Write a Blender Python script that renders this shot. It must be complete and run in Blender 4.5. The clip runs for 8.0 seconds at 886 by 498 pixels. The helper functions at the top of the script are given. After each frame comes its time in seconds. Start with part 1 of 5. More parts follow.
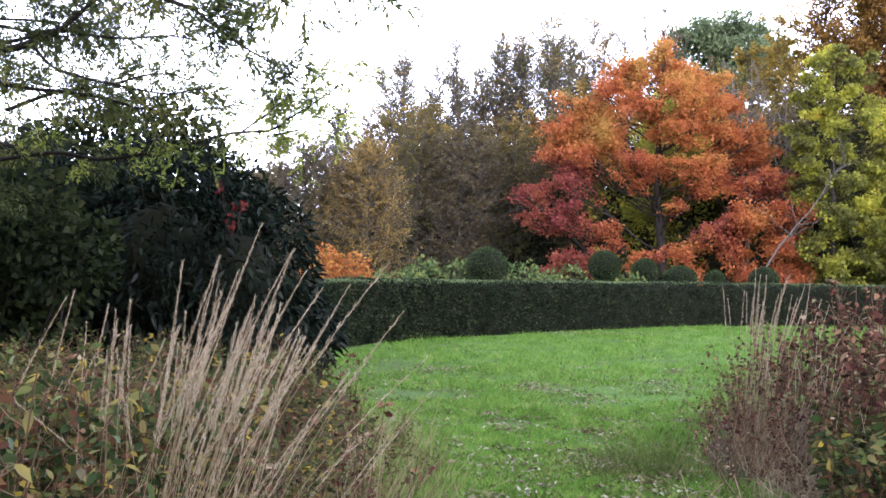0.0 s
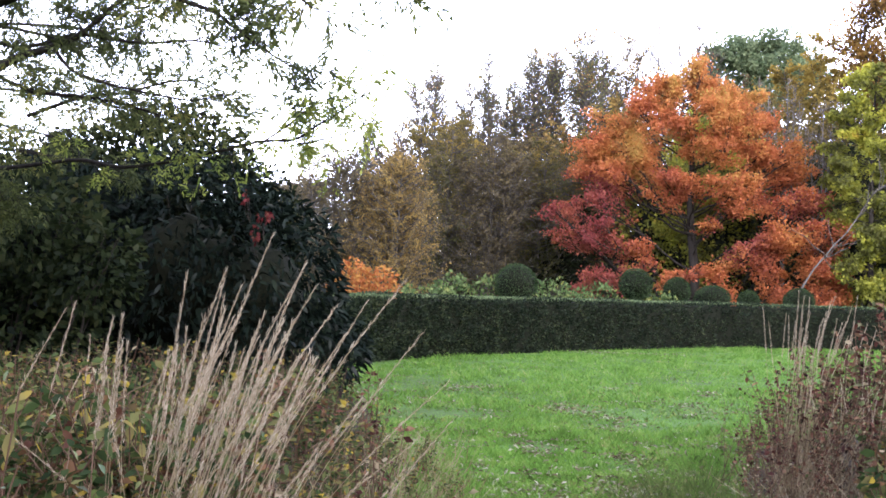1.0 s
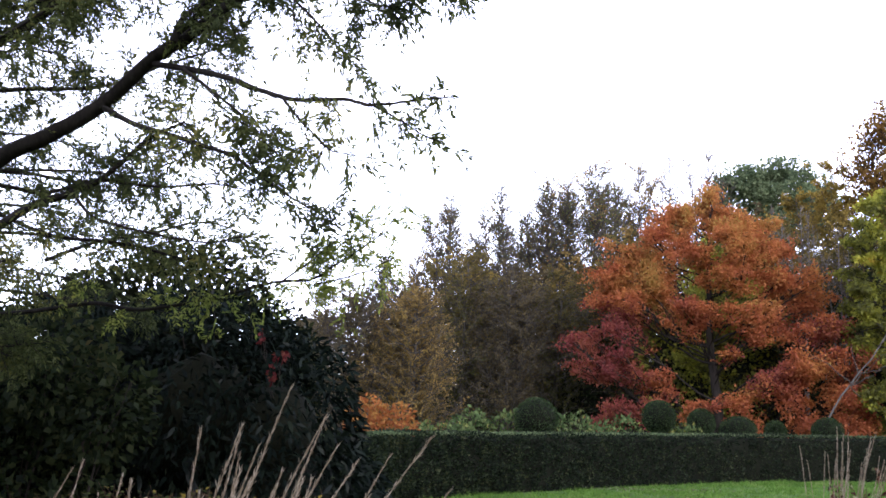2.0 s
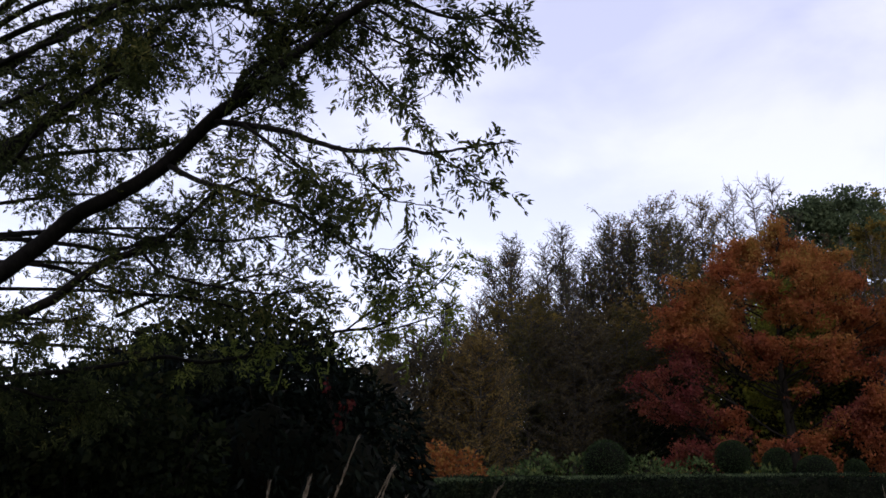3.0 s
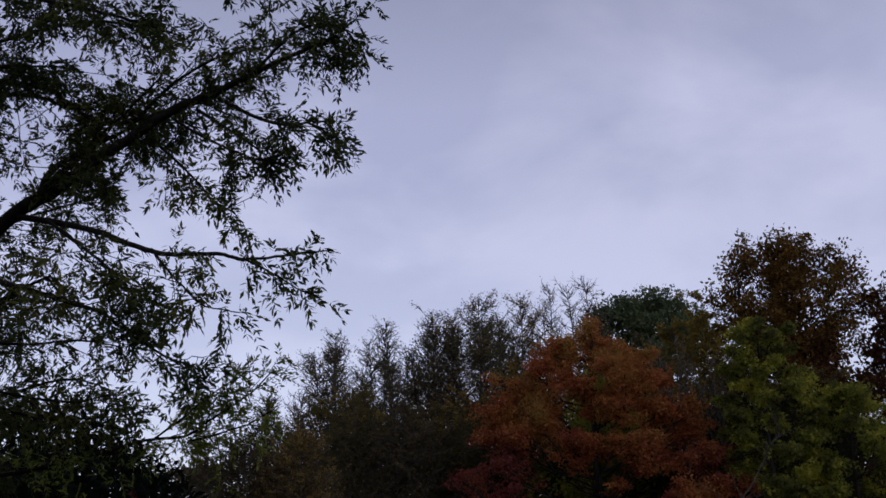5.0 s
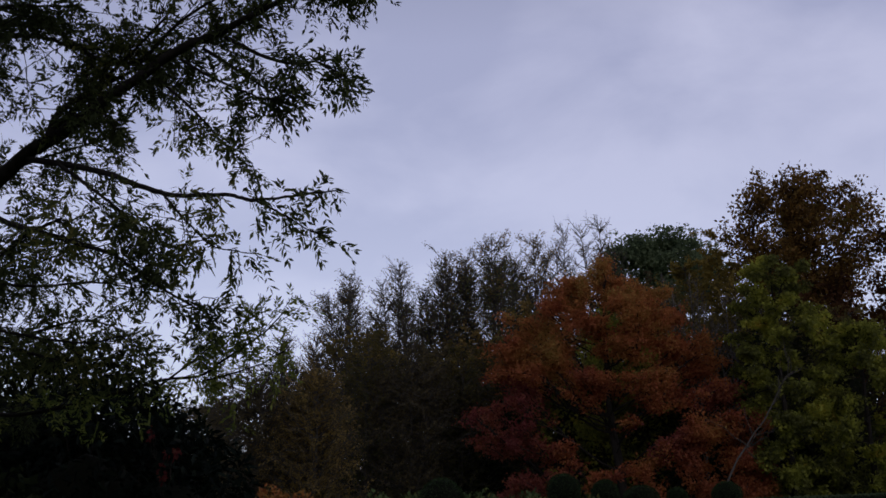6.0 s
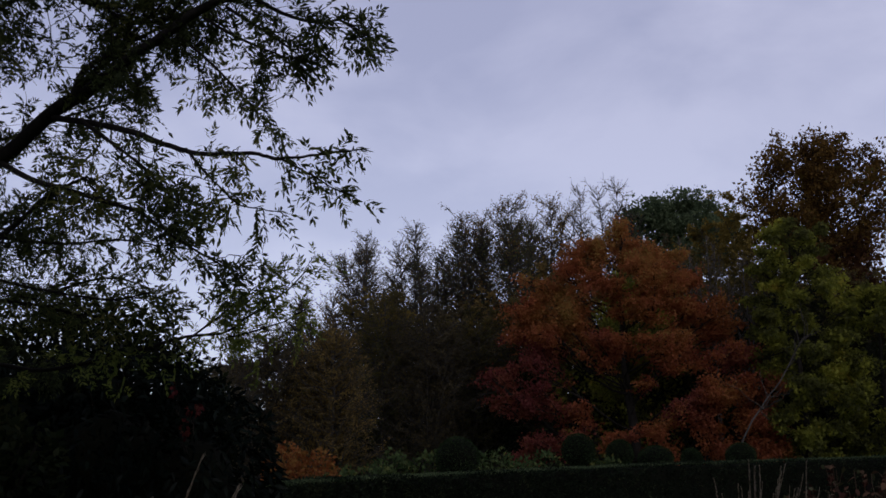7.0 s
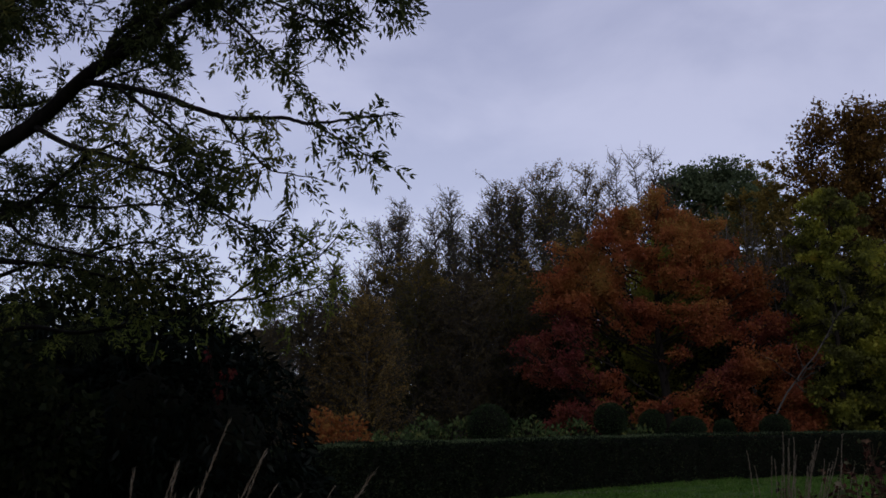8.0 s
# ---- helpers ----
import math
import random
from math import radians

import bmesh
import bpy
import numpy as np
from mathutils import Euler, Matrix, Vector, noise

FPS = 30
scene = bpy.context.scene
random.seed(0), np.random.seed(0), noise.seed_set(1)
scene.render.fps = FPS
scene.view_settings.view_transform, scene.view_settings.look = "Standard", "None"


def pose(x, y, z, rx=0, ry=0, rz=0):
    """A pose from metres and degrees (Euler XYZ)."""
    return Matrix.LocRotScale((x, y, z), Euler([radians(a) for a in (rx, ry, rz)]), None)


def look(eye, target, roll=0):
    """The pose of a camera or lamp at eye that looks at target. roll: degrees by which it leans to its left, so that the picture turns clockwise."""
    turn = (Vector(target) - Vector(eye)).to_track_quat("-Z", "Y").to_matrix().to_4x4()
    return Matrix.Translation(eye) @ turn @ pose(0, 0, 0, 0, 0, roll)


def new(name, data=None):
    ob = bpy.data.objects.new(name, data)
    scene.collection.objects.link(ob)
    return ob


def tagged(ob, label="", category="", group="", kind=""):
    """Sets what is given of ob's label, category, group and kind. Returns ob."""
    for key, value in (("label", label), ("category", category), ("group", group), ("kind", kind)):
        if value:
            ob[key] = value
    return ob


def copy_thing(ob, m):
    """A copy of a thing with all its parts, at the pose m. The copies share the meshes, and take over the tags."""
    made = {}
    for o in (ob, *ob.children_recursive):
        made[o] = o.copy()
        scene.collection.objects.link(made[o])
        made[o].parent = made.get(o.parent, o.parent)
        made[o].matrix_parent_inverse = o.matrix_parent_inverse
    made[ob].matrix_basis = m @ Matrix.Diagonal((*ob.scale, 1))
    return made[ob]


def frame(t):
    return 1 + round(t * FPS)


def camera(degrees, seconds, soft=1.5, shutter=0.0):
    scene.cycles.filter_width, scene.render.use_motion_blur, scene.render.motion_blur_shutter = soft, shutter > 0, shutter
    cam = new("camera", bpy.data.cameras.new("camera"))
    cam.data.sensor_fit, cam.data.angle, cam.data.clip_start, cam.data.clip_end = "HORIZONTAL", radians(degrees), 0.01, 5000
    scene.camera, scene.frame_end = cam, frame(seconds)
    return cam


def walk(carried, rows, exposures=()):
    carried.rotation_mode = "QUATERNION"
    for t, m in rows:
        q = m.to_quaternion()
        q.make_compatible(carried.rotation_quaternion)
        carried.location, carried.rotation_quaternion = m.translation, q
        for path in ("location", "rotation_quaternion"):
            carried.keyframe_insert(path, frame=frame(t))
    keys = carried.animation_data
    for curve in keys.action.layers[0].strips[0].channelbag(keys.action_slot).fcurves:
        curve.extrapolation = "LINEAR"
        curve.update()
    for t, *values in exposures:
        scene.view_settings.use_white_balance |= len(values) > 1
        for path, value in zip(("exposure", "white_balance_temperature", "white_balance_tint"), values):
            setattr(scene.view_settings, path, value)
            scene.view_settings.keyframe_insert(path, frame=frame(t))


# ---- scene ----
# The camera and its walk: a few slow steps forward, then the view lifts to the sky and settles.
cam = camera(50.1, 8.0, soft=1.6, shutter=0.12)
PATH = [
    (0.0, 0.000, 0.000, 1.600, -0.01, 1.34, -0.96),
    (0.2, 0.015, 0.068, 1.602, -0.23, 1.56, -1.47),
    (0.4, 0.025, 0.133, 1.604, -0.21, 2.40, -1.62),
    (0.5, 0.026, 0.162, 1.604, 0.04, 2.90, -1.71),
    (0.6, 0.026, 0.189, 1.604, 0.67, 2.80, -1.43),
    (0.8, 0.023, 0.241, 1.604, 0.80, 1.97, -2.90),
    (1.0, 0.016, 0.297, 1.604, 1.74, 2.24, -1.92),
    (1.1, 0.011, 0.328, 1.607, 1.44, 2.92, -1.07),
    (1.3, -0.002, 0.388, 1.622, -0.27, 4.73, -0.50),
    (1.4, -0.008, 0.411, 1.632, -0.43, 6.31, -0.17),
    (1.5, -0.014, 0.425, 1.642, 0.16, 7.52, -0.07),
    (1.7, -0.022, 0.435, 1.657, 1.58, 9.51, 0.34),
    (1.8, -0.025, 0.437, 1.662, 2.12, 9.65, -0.72),
    (2.0, -0.029, 0.439, 1.671, 2.76, 10.16, -1.03),
    (2.2, -0.032, 0.441, 1.679, 4.15, 10.77, -0.36),
    (3.3, -0.027, 0.435, 1.692, 6.85, 12.97, 0.03),
    (3.4, -0.026, 0.432, 1.698, 5.37, 11.63, 0.18),
    (3.5, -0.025, 0.429, 1.708, 4.20, 10.75, -0.22),
    (3.6, -0.024, 0.429, 1.716, 3.63, 9.82, -1.77),
    (3.8, -0.021, 0.432, 1.730, 1.00, 11.21, -0.97),
    (3.9, -0.019, 0.434, 1.735, -0.75, 11.80, -1.32),
    (4.0, -0.017, 0.435, 1.739, -1.63, 13.16, -0.56),
    (4.2, -0.011, 0.437, 1.747, -3.03, 16.27, 1.06),
    (5.3, 0.020, 0.453, 1.776, -3.55, 18.31, 2.21),
    (5.5, 0.022, 0.458, 1.777, -2.73, 17.55, 2.89),
    (5.7, 0.028, 0.467, 1.777, -2.23, 15.43, 2.09),
    (5.9, 0.035, 0.474, 1.775, -2.61, 14.95, 2.36),
    (6.0, 0.036, 0.475, 1.774, -2.72, 14.70, 2.19),
    (6.3, 0.028, 0.473, 1.768, -2.63, 14.01, 1.73),
    (6.5, 0.016, 0.465, 1.762, -2.72, 13.37, 1.73),
    (6.8, -0.005, 0.441, 1.752, -2.39, 12.80, 1.81),
    (7.0, -0.011, 0.433, 1.749, -1.87, 12.40, 1.71),
    (7.3, -0.007, 0.445, 1.749, -1.04, 11.49, 1.04),
    (7.5, -0.002, 0.460, 1.749, -0.69, 11.34, 1.09),
    (7.8, 0.005, 0.480, 1.752, -0.29, 10.88, 1.06),
    (8.0, 0.009, 0.492, 1.757, 0.05, 10.49, 0.79),
]
BRIGHT, DARK = 3.3, -0.47
walk(cam, [(t, pose(x, y, z, 90 + pitch, roll, yaw)) for t, x, y, z, yaw, pitch, roll in PATH],
     exposures=[(t, stops, kelvin, 13) for t, stops, kelvin in [(0.0, BRIGHT, 6650), (0.7, BRIGHT, 6650), (1.0, BRIGHT + 0.1, 6600), (1.5, BRIGHT + 0.08, 6550), (2.0, BRIGHT - 0.85, 6550), (2.2, BRIGHT - 1.1, 6600), (3.3, DARK + 0.35, 6800), (3.5, DARK + 0.3, 6800), (4.0, DARK + 0.32, 6750), (5.3, DARK, 6560), (8.0, DARK - 0.05, 6560)]])

# ---- world and sun: an overcast autumn sky ----
SUN_ELEVATION, SUN_AZIMUTH = radians(38), radians(150)
world = bpy.data.worlds.new("overcast_sky")
scene.world = world
world.use_nodes = True
wn, wl = world.node_tree.nodes, world.node_tree.links
wn.clear()


def wnode(kind, **sets):
    n = wn.new(kind)
    for k, v in sets.items():
        n.inputs[k.replace("_", " ")].default_value = v
    return n


sky = wn.new("ShaderNodeTexSky")
sky.sky_type, sky.sun_disc = "NISHITA", False
sky.sun_elevation, sky.sun_rotation = SUN_ELEVATION, SUN_AZIMUTH
coord = wn.new("ShaderNodeTexCoord")
split = wn.new("ShaderNodeSeparateXYZ")
wl.new(coord.outputs["Generated"], split.inputs["Vector"])


def wmath(op, a, b):
    n = wn.new("ShaderNodeMath")
    n.operation = op
    for i, v in enumerate((a, b)):
        if isinstance(v, float):
            n.inputs[i].default_value = v
        else:
            wl.new(v, n.inputs[i])
    return n.outputs[0]


# the clouds lie in a flat layer, so that they crowd together towards the horizon
lift = wmath("ADD", wmath("MAXIMUM", split.outputs["Z"], 0.0), 0.22)
layer = wn.new("ShaderNodeCombineXYZ")
wl.new(wmath("DIVIDE", split.outputs["X"], lift), layer.inputs["X"])
wl.new(wmath("DIVIDE", split.outputs["Y"], lift), layer.inputs["Y"])
layer.inputs["Z"].default_value = 3.7
clouds = wnode("ShaderNodeTexNoise", Scale=2.1, Detail=6.0, Roughness=0.5, Distortion=0.25)
wl.new(layer.outputs["Vector"], clouds.inputs["Vector"])
cloud_ramp = wn.new("ShaderNodeValToRGB")
cloud_ramp.color_ramp.elements[0].position, cloud_ramp.color_ramp.elements[0].color = 0.40, (0.45, 0.465, 0.66, 1)
cloud_ramp.color_ramp.elements[1].position, cloud_ramp.color_ramp.elements[1].color = 0.60, (0.62, 0.63, 0.83, 1)
wl.new(clouds.outputs["Fac"], cloud_ramp.inputs["Fac"])
low = wn.new("ShaderNodeMapRange")
low.inputs["From Min"].default_value, low.inputs["From Max"].default_value = 0.05, 0.38
low.inputs["To Min"].default_value, low.inputs["To Max"].default_value = 1.0, 0.0
wl.new(split.outputs["Z"], low.inputs["Value"])
glow = wn.new("ShaderNodeMix")
glow.data_type = "RGBA"
wl.new(low.outputs["Result"], glow.inputs["Factor"])
wl.new(cloud_ramp.outputs["Color"], glow.inputs["A"])
glow.inputs["B"].default_value = (0.66, 0.675, 0.88, 1)
# dimmed towards the zenith, above the view, to weaken the light on the ground
thick = wn.new("ShaderNodeMapRange")
thick.inputs["From Min"].default_value, thick.inputs["From Max"].default_value = 0.45, 0.8
thick.inputs["To Min"].default_value, thick.inputs["To Max"].default_value = 1.0, 0.15
wl.new(split.outputs["Z"], thick.inputs["Value"])
veil = wn.new("ShaderNodeBackground")
wl.new(thick.outputs["Result"], veil.inputs["Strength"])
wl.new(glow.outputs["Result"], veil.inputs["Color"])
air = wnode("ShaderNodeBackground", Strength=0.05)
wl.new(sky.outputs["Color"], air.inputs["Color"])
both = wn.new("ShaderNodeAddShader")
wl.new(veil.outputs["Background"], both.inputs[0])
wl.new(air.outputs["Background"], both.inputs[1])
wout = wn.new("ShaderNodeOutputWorld")
wl.new(both.outputs["Shader"], wout.inputs["Surface"])

sun = new("sun", bpy.data.lights.new("sun", "SUN"))
sun.data.energy, sun.data.angle, sun.data.color = 0.22, radians(25), (1.0, 0.97, 0.92)
sun.matrix_world = look((math.sin(SUN_AZIMUTH) * 60, math.cos(SUN_AZIMUTH) * 60, 60 * math.tan(SUN_ELEVATION)), (0, 0, 0))

# ---- materials ----


def material(name):
    m = bpy.data.materials.new(name)
    m.use_nodes = True
    nt = m.node_tree
    nt.nodes.clear()
    out = nt.nodes.new("ShaderNodeOutputMaterial")
    return m, nt.nodes, nt.links, out


def ramp(nodes, stops):
    r = nodes.new("ShaderNodeValToRGB")
    e = r.color_ramp.elements
    while len(e) < len(stops):
        e.new(0.5)
    for el, (p, c) in zip(e, stops):
        el.position, el.color = p, (*c, 1)
    return r


def math_node(nodes, links, op, a, b):
    n = nodes.new("ShaderNodeMath")
    n.operation = op
    for i, v in enumerate((a, b)):
        if isinstance(v, (int, float)):
            n.inputs[i].default_value = v
        else:
            links.new(v, n.inputs[i])
    return n.outputs[0]


def leaf_material(name, stops, island=0.45, clump=0.75, clump_scale=0.6, rise=0.0, rise_from=0.0, translucent=0.35, gloss=0.006, roughness=0.5, deep=0.58):
    """Leaves: each leaf and each clump has its own tint; rise: how the tint goes with the height on the plant, per metre."""
    m, n, l, out = material(name)
    geo = n.new("ShaderNodeNewGeometry")
    tc = n.new("ShaderNodeTexCoord")
    no = n.new("ShaderNodeTexNoise")
    no.inputs["Scale"].default_value, no.inputs["Detail"].default_value = clump_scale, 3.0
    l.new(tc.outputs["Object"], no.inputs["Vector"])
    f = math_node(n, l, "ADD", math_node(n, l, "MULTIPLY", geo.outputs["Random Per Island"], island),
                  math_node(n, l, "MULTIPLY", math_node(n, l, "SUBTRACT", no.outputs["Fac"], 0.5), clump * 2.0))
    f = math_node(n, l, "ADD", f, 0.5 - island * 0.5)
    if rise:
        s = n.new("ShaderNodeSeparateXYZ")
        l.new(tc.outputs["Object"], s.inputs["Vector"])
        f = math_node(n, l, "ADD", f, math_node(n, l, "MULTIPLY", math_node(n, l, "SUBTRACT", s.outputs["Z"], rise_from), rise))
    r = ramp(n, [(p, tuple(v * deep for v in c)) for p, c in stops])
    l.new(f, r.inputs["Fac"])
    d = n.new("ShaderNodeBsdfDiffuse")
    t = n.new("ShaderNodeBsdfTranslucent")
    l.new(r.outputs["Color"], d.inputs["Color"])
    l.new(r.outputs["Color"], t.inputs["Color"])
    mix = n.new("ShaderNodeMixShader")
    mix.inputs["Fac"].default_value = translucent
    l.new(d.outputs[0], mix.inputs[1])
    l.new(t.outputs[0], mix.inputs[2])
    g = n.new("ShaderNodeBsdfGlossy")
    g.inputs["Roughness"].default_value = roughness
    mix2 = n.new("ShaderNodeMixShader")
    mix2.inputs["Fac"].default_value = gloss
    l.new(mix.outputs[0], mix2.inputs[1])
    l.new(g.outputs[0], mix2.inputs[2])
    l.new(mix2.outputs[0], out.inputs["Surface"])
    return m


def rough_material(name, stops, scale=4.0, stretch=(1, 1, 1), roughness=0.9, bump=0.3, fine=40.0):
    """Bark, soil and the like: two scales of noise in colour and relief."""
    m, n, l, out = material(name)
    tc = n.new("ShaderNodeTexCoord")
    mp = n.new("ShaderNodeMapping")
    mp.inputs["Scale"].default_value = stretch
    l.new(tc.outputs["Object"], mp.inputs["Vector"])
    a = n.new("ShaderNodeTexNoise")
    a.inputs["Scale"].default_value, a.inputs["Detail"].default_value, a.inputs["Roughness"].default_value = scale, 8.0, 0.65
    b = n.new("ShaderNodeTexNoise")
    b.inputs["Scale"].default_value, b.inputs["Detail"].default_value = fine, 4.0
    l.new(mp.outputs["Vector"], a.inputs["Vector"])
    l.new(mp.outputs["Vector"], b.inputs["Vector"])
    f = math_node(n, l, "ADD", math_node(n, l, "MULTIPLY", a.outputs["Fac"], 0.7), math_node(n, l, "MULTIPLY", b.outputs["Fac"], 0.3))
    r = ramp(n, stops)
    l.new(f, r.inputs["Fac"])
    p = n.new("ShaderNodeBsdfPrincipled")
    p.inputs["Roughness"].default_value = roughness
    p.inputs["Specular IOR Level"].default_value = 0.06
    l.new(r.outputs["Color"], p.inputs["Base Color"])
    bp = n.new("ShaderNodeBump")
    bp.inputs["Strength"].default_value, bp.inputs["Distance"].default_value = bump, 0.03
    l.new(f, bp.inputs["Height"])
    l.new(bp.outputs["Normal"], p.inputs["Normal"])
    l.new(p.outputs[0], out.inputs["Surface"])
    return m


BARK = rough_material("dark_bark", [(0.3, (0.012, 0.010, 0.008)), (0.7, (0.045, 0.037, 0.030))], 6.0, (1, 1, 0.25))
GREY_BARK = rough_material("grey_bark", [(0.3, (0.07, 0.06, 0.055)), (0.7, (0.20, 0.18, 0.165))], 5.0, (1, 1, 0.3))
GREY_BROWN = rough_material("grey_brown_bark", [(0.3, (0.035, 0.03, 0.026)), (0.7, (0.11, 0.095, 0.08))], 5.0, (1, 1, 0.3))
ASH_BARK = rough_material("ash_bark", [(0.3, (0.008, 0.007, 0.006)), (0.7, (0.032, 0.027, 0.022))], 14.0, (1, 1, 0.5))
SOIL = rough_material("soil", [(0.3, (0.012, 0.009, 0.006)), (0.55, (0.03, 0.023, 0.015)), (0.75, (0.07, 0.055, 0.035))], 3.0)
STRAW = leaf_material("dry_straw", [(0.2, (0.20, 0.14, 0.075)), (0.5, (0.36, 0.27, 0.16)), (0.85, (0.52, 0.43, 0.28))], 0.7, 0.4, 3.0, translucent=0.2, deep=0.52)
PANICLE = leaf_material("dry_seed_head", [(0.2, (0.26, 0.19, 0.125)), (0.5, (0.42, 0.335, 0.24)), (0.85, (0.56, 0.48, 0.37))], 0.8, 0.3, 3.0, translucent=0.3, deep=0.72)
STALK = leaf_material("brown_stalk", [(0.2, (0.06, 0.032, 0.022)), (0.5, (0.15, 0.085, 0.055)), (0.85, (0.30, 0.20, 0.13))], 0.8, 0.4, 2.0, translucent=0.0, deep=0.42)
ASH_LEAF = leaf_material("ash_leaf", [(0.1, (0.05, 0.065, 0.024)), (0.5, (0.09, 0.11, 0.038)), (0.75, (0.16, 0.185, 0.055)), (0.95, (0.27, 0.25, 0.06))], 0.5, 0.8, 1.2, translucent=0.28, gloss=0.006, deep=0.58)
ASH_YELLOW = leaf_material("yellowing_leaf", [(0.1, (0.07, 0.10, 0.025)), (0.5, (0.16, 0.20, 0.04)), (0.9, (0.30, 0.32, 0.06))], 0.6, 0.6, 1.2, translucent=0.45, deep=0.8)
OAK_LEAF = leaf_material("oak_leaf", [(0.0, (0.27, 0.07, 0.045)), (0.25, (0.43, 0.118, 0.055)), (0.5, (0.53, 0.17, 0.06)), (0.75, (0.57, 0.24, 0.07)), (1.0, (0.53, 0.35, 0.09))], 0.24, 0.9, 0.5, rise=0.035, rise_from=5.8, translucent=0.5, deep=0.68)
OAK_RED_LEAF = leaf_material("crimson_oak_leaf", [(0.0, (0.17, 0.04, 0.042)), (0.3, (0.30, 0.07, 0.065)), (0.6, (0.42, 0.12, 0.075)), (1.0, (0.52, 0.20, 0.07))], 0.3, 0.8, 0.6, translucent=0.5, deep=0.68)
HORNBEAM_GOLD = leaf_material("hornbeam_gold", [(0.1, (0.085, 0.06, 0.025)), (0.45, (0.19, 0.13, 0.045)), (0.75, (0.29, 0.19, 0.055)), (0.95, (0.16, 0.14, 0.045))], 0.28, 0.7, 0.8, translucent=0.5, deep=1.05)
HORNBEAM_BROWN = leaf_material("hornbeam_brown", [(0.1, (0.07, 0.052, 0.028)), (0.45, (0.13, 0.102, 0.052)), (0.75, (0.19, 0.145, 0.065)), (0.95, (0.12, 0.115, 0.045))], 0.28, 0.7, 0.7, translucent=0.5, deep=0.8)
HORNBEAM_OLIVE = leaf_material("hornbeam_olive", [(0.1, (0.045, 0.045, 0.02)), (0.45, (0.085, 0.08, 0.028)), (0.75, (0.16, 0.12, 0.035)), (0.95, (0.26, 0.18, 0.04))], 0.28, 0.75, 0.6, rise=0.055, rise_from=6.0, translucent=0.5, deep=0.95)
# darker than the leaves are: the shade under the trees is in the colour
DARK_SHADE_LEAF = leaf_material("woodland_shade_leaf", [(0.1, (0.018, 0.025, 0.012)), (0.5, (0.04, 0.05, 0.02)), (0.9, (0.08, 0.07, 0.025))], 0.6, 0.6, 0.5)
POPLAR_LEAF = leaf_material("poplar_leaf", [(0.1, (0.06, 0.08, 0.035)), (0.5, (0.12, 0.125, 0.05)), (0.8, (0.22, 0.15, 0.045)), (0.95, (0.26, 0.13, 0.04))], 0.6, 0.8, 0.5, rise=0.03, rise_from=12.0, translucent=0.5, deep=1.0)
DOME_LEAF = leaf_material("grey_green_leaf", [(0.1, (0.06, 0.085, 0.045)), (0.5, (0.11, 0.145, 0.07)), (0.9, (0.17, 0.20, 0.10))], 0.6, 0.5, 0.5, translucent=0.5, deep=1)
BROWN_OAK_LEAF = leaf_material("brown_oak_leaf", [(0.1, (0.07, 0.04, 0.014)), (0.45, (0.16, 0.085, 0.022)), (0.7, (0.27, 0.14, 0.03)), (0.95, (0.17, 0.15, 0.035))], 0.6, 0.7, 0.5, translucent=0.5, deep=0.8)
RUSSET_LEAF = leaf_material("russet_leaf", [(0.1, (0.05, 0.022, 0.012)), (0.5, (0.12, 0.05, 0.02)), (0.9, (0.19, 0.09, 0.03))], 0.6, 0.6, 0.5)
YELLOW_MAPLE_LEAF = leaf_material("yellow_maple_leaf", [(0.0, (0.05, 0.055, 0.02)), (0.3, (0.14, 0.14, 0.04)), (0.55, (0.26, 0.265, 0.045)), (0.85, (0.46, 0.45, 0.06)), (1.0, (0.52, 0.39, 0.06))], 0.25, 1.2, 0.7, translucent=0.5, deep=0.76)
# these three are scaled far below real leaf colour to hold deep shade
RHODO_LEAF = leaf_material("shaded_rhododendron_leaf", [(0.1, (0.010, 0.018, 0.013)), (0.5, (0.020, 0.034, 0.024)), (0.85, (0.038, 0.058, 0.036)), (1.0, (0.06, 0.075, 0.04))], 0.7, 0.4, 1.5, translucent=0.1, gloss=0.007, roughness=0.35, deep=0.26)
EVERGREEN_LEAF = leaf_material("shaded_evergreen_leaf", [(0.1, (0.016, 0.024, 0.012)), (0.5, (0.035, 0.046, 0.02)), (0.85, (0.07, 0.08, 0.028)), (1.0, (0.12, 0.10, 0.035))], 0.6, 0.6, 1.0, translucent=0.15, gloss=0.003, deep=0.28)
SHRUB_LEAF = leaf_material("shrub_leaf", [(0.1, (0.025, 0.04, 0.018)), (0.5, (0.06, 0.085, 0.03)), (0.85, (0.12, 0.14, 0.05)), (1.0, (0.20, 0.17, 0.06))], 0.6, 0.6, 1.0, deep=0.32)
CREEPER_LEAF = leaf_material("red_creeper_leaf", [(0.1, (0.16, 0.03, 0.03)), (0.5, (0.34, 0.05, 0.05)), (0.9, (0.36, 0.12, 0.07))], 0.8, 0.3, 2.0, deep=0.3)
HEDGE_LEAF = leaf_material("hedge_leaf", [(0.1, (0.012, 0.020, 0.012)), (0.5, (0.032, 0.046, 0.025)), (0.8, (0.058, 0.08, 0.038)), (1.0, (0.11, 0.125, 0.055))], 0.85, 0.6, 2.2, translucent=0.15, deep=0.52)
HEDGE_TOP = leaf_material("hedge_top_leaf", [(0.1, (0.05, 0.08, 0.035)), (0.5, (0.10, 0.14, 0.06)), (0.9, (0.17, 0.20, 0.09))], 0.7, 0.4, 1.5, deep=0.85)
# near-black colour for solid cores, as the shade deep between the leaves
HEDGE_CORE = rough_material("hedge_core_shade", [(0.3, (0.004, 0.005, 0.003)), (0.7, (0.013, 0.014, 0.008))], 12.0)
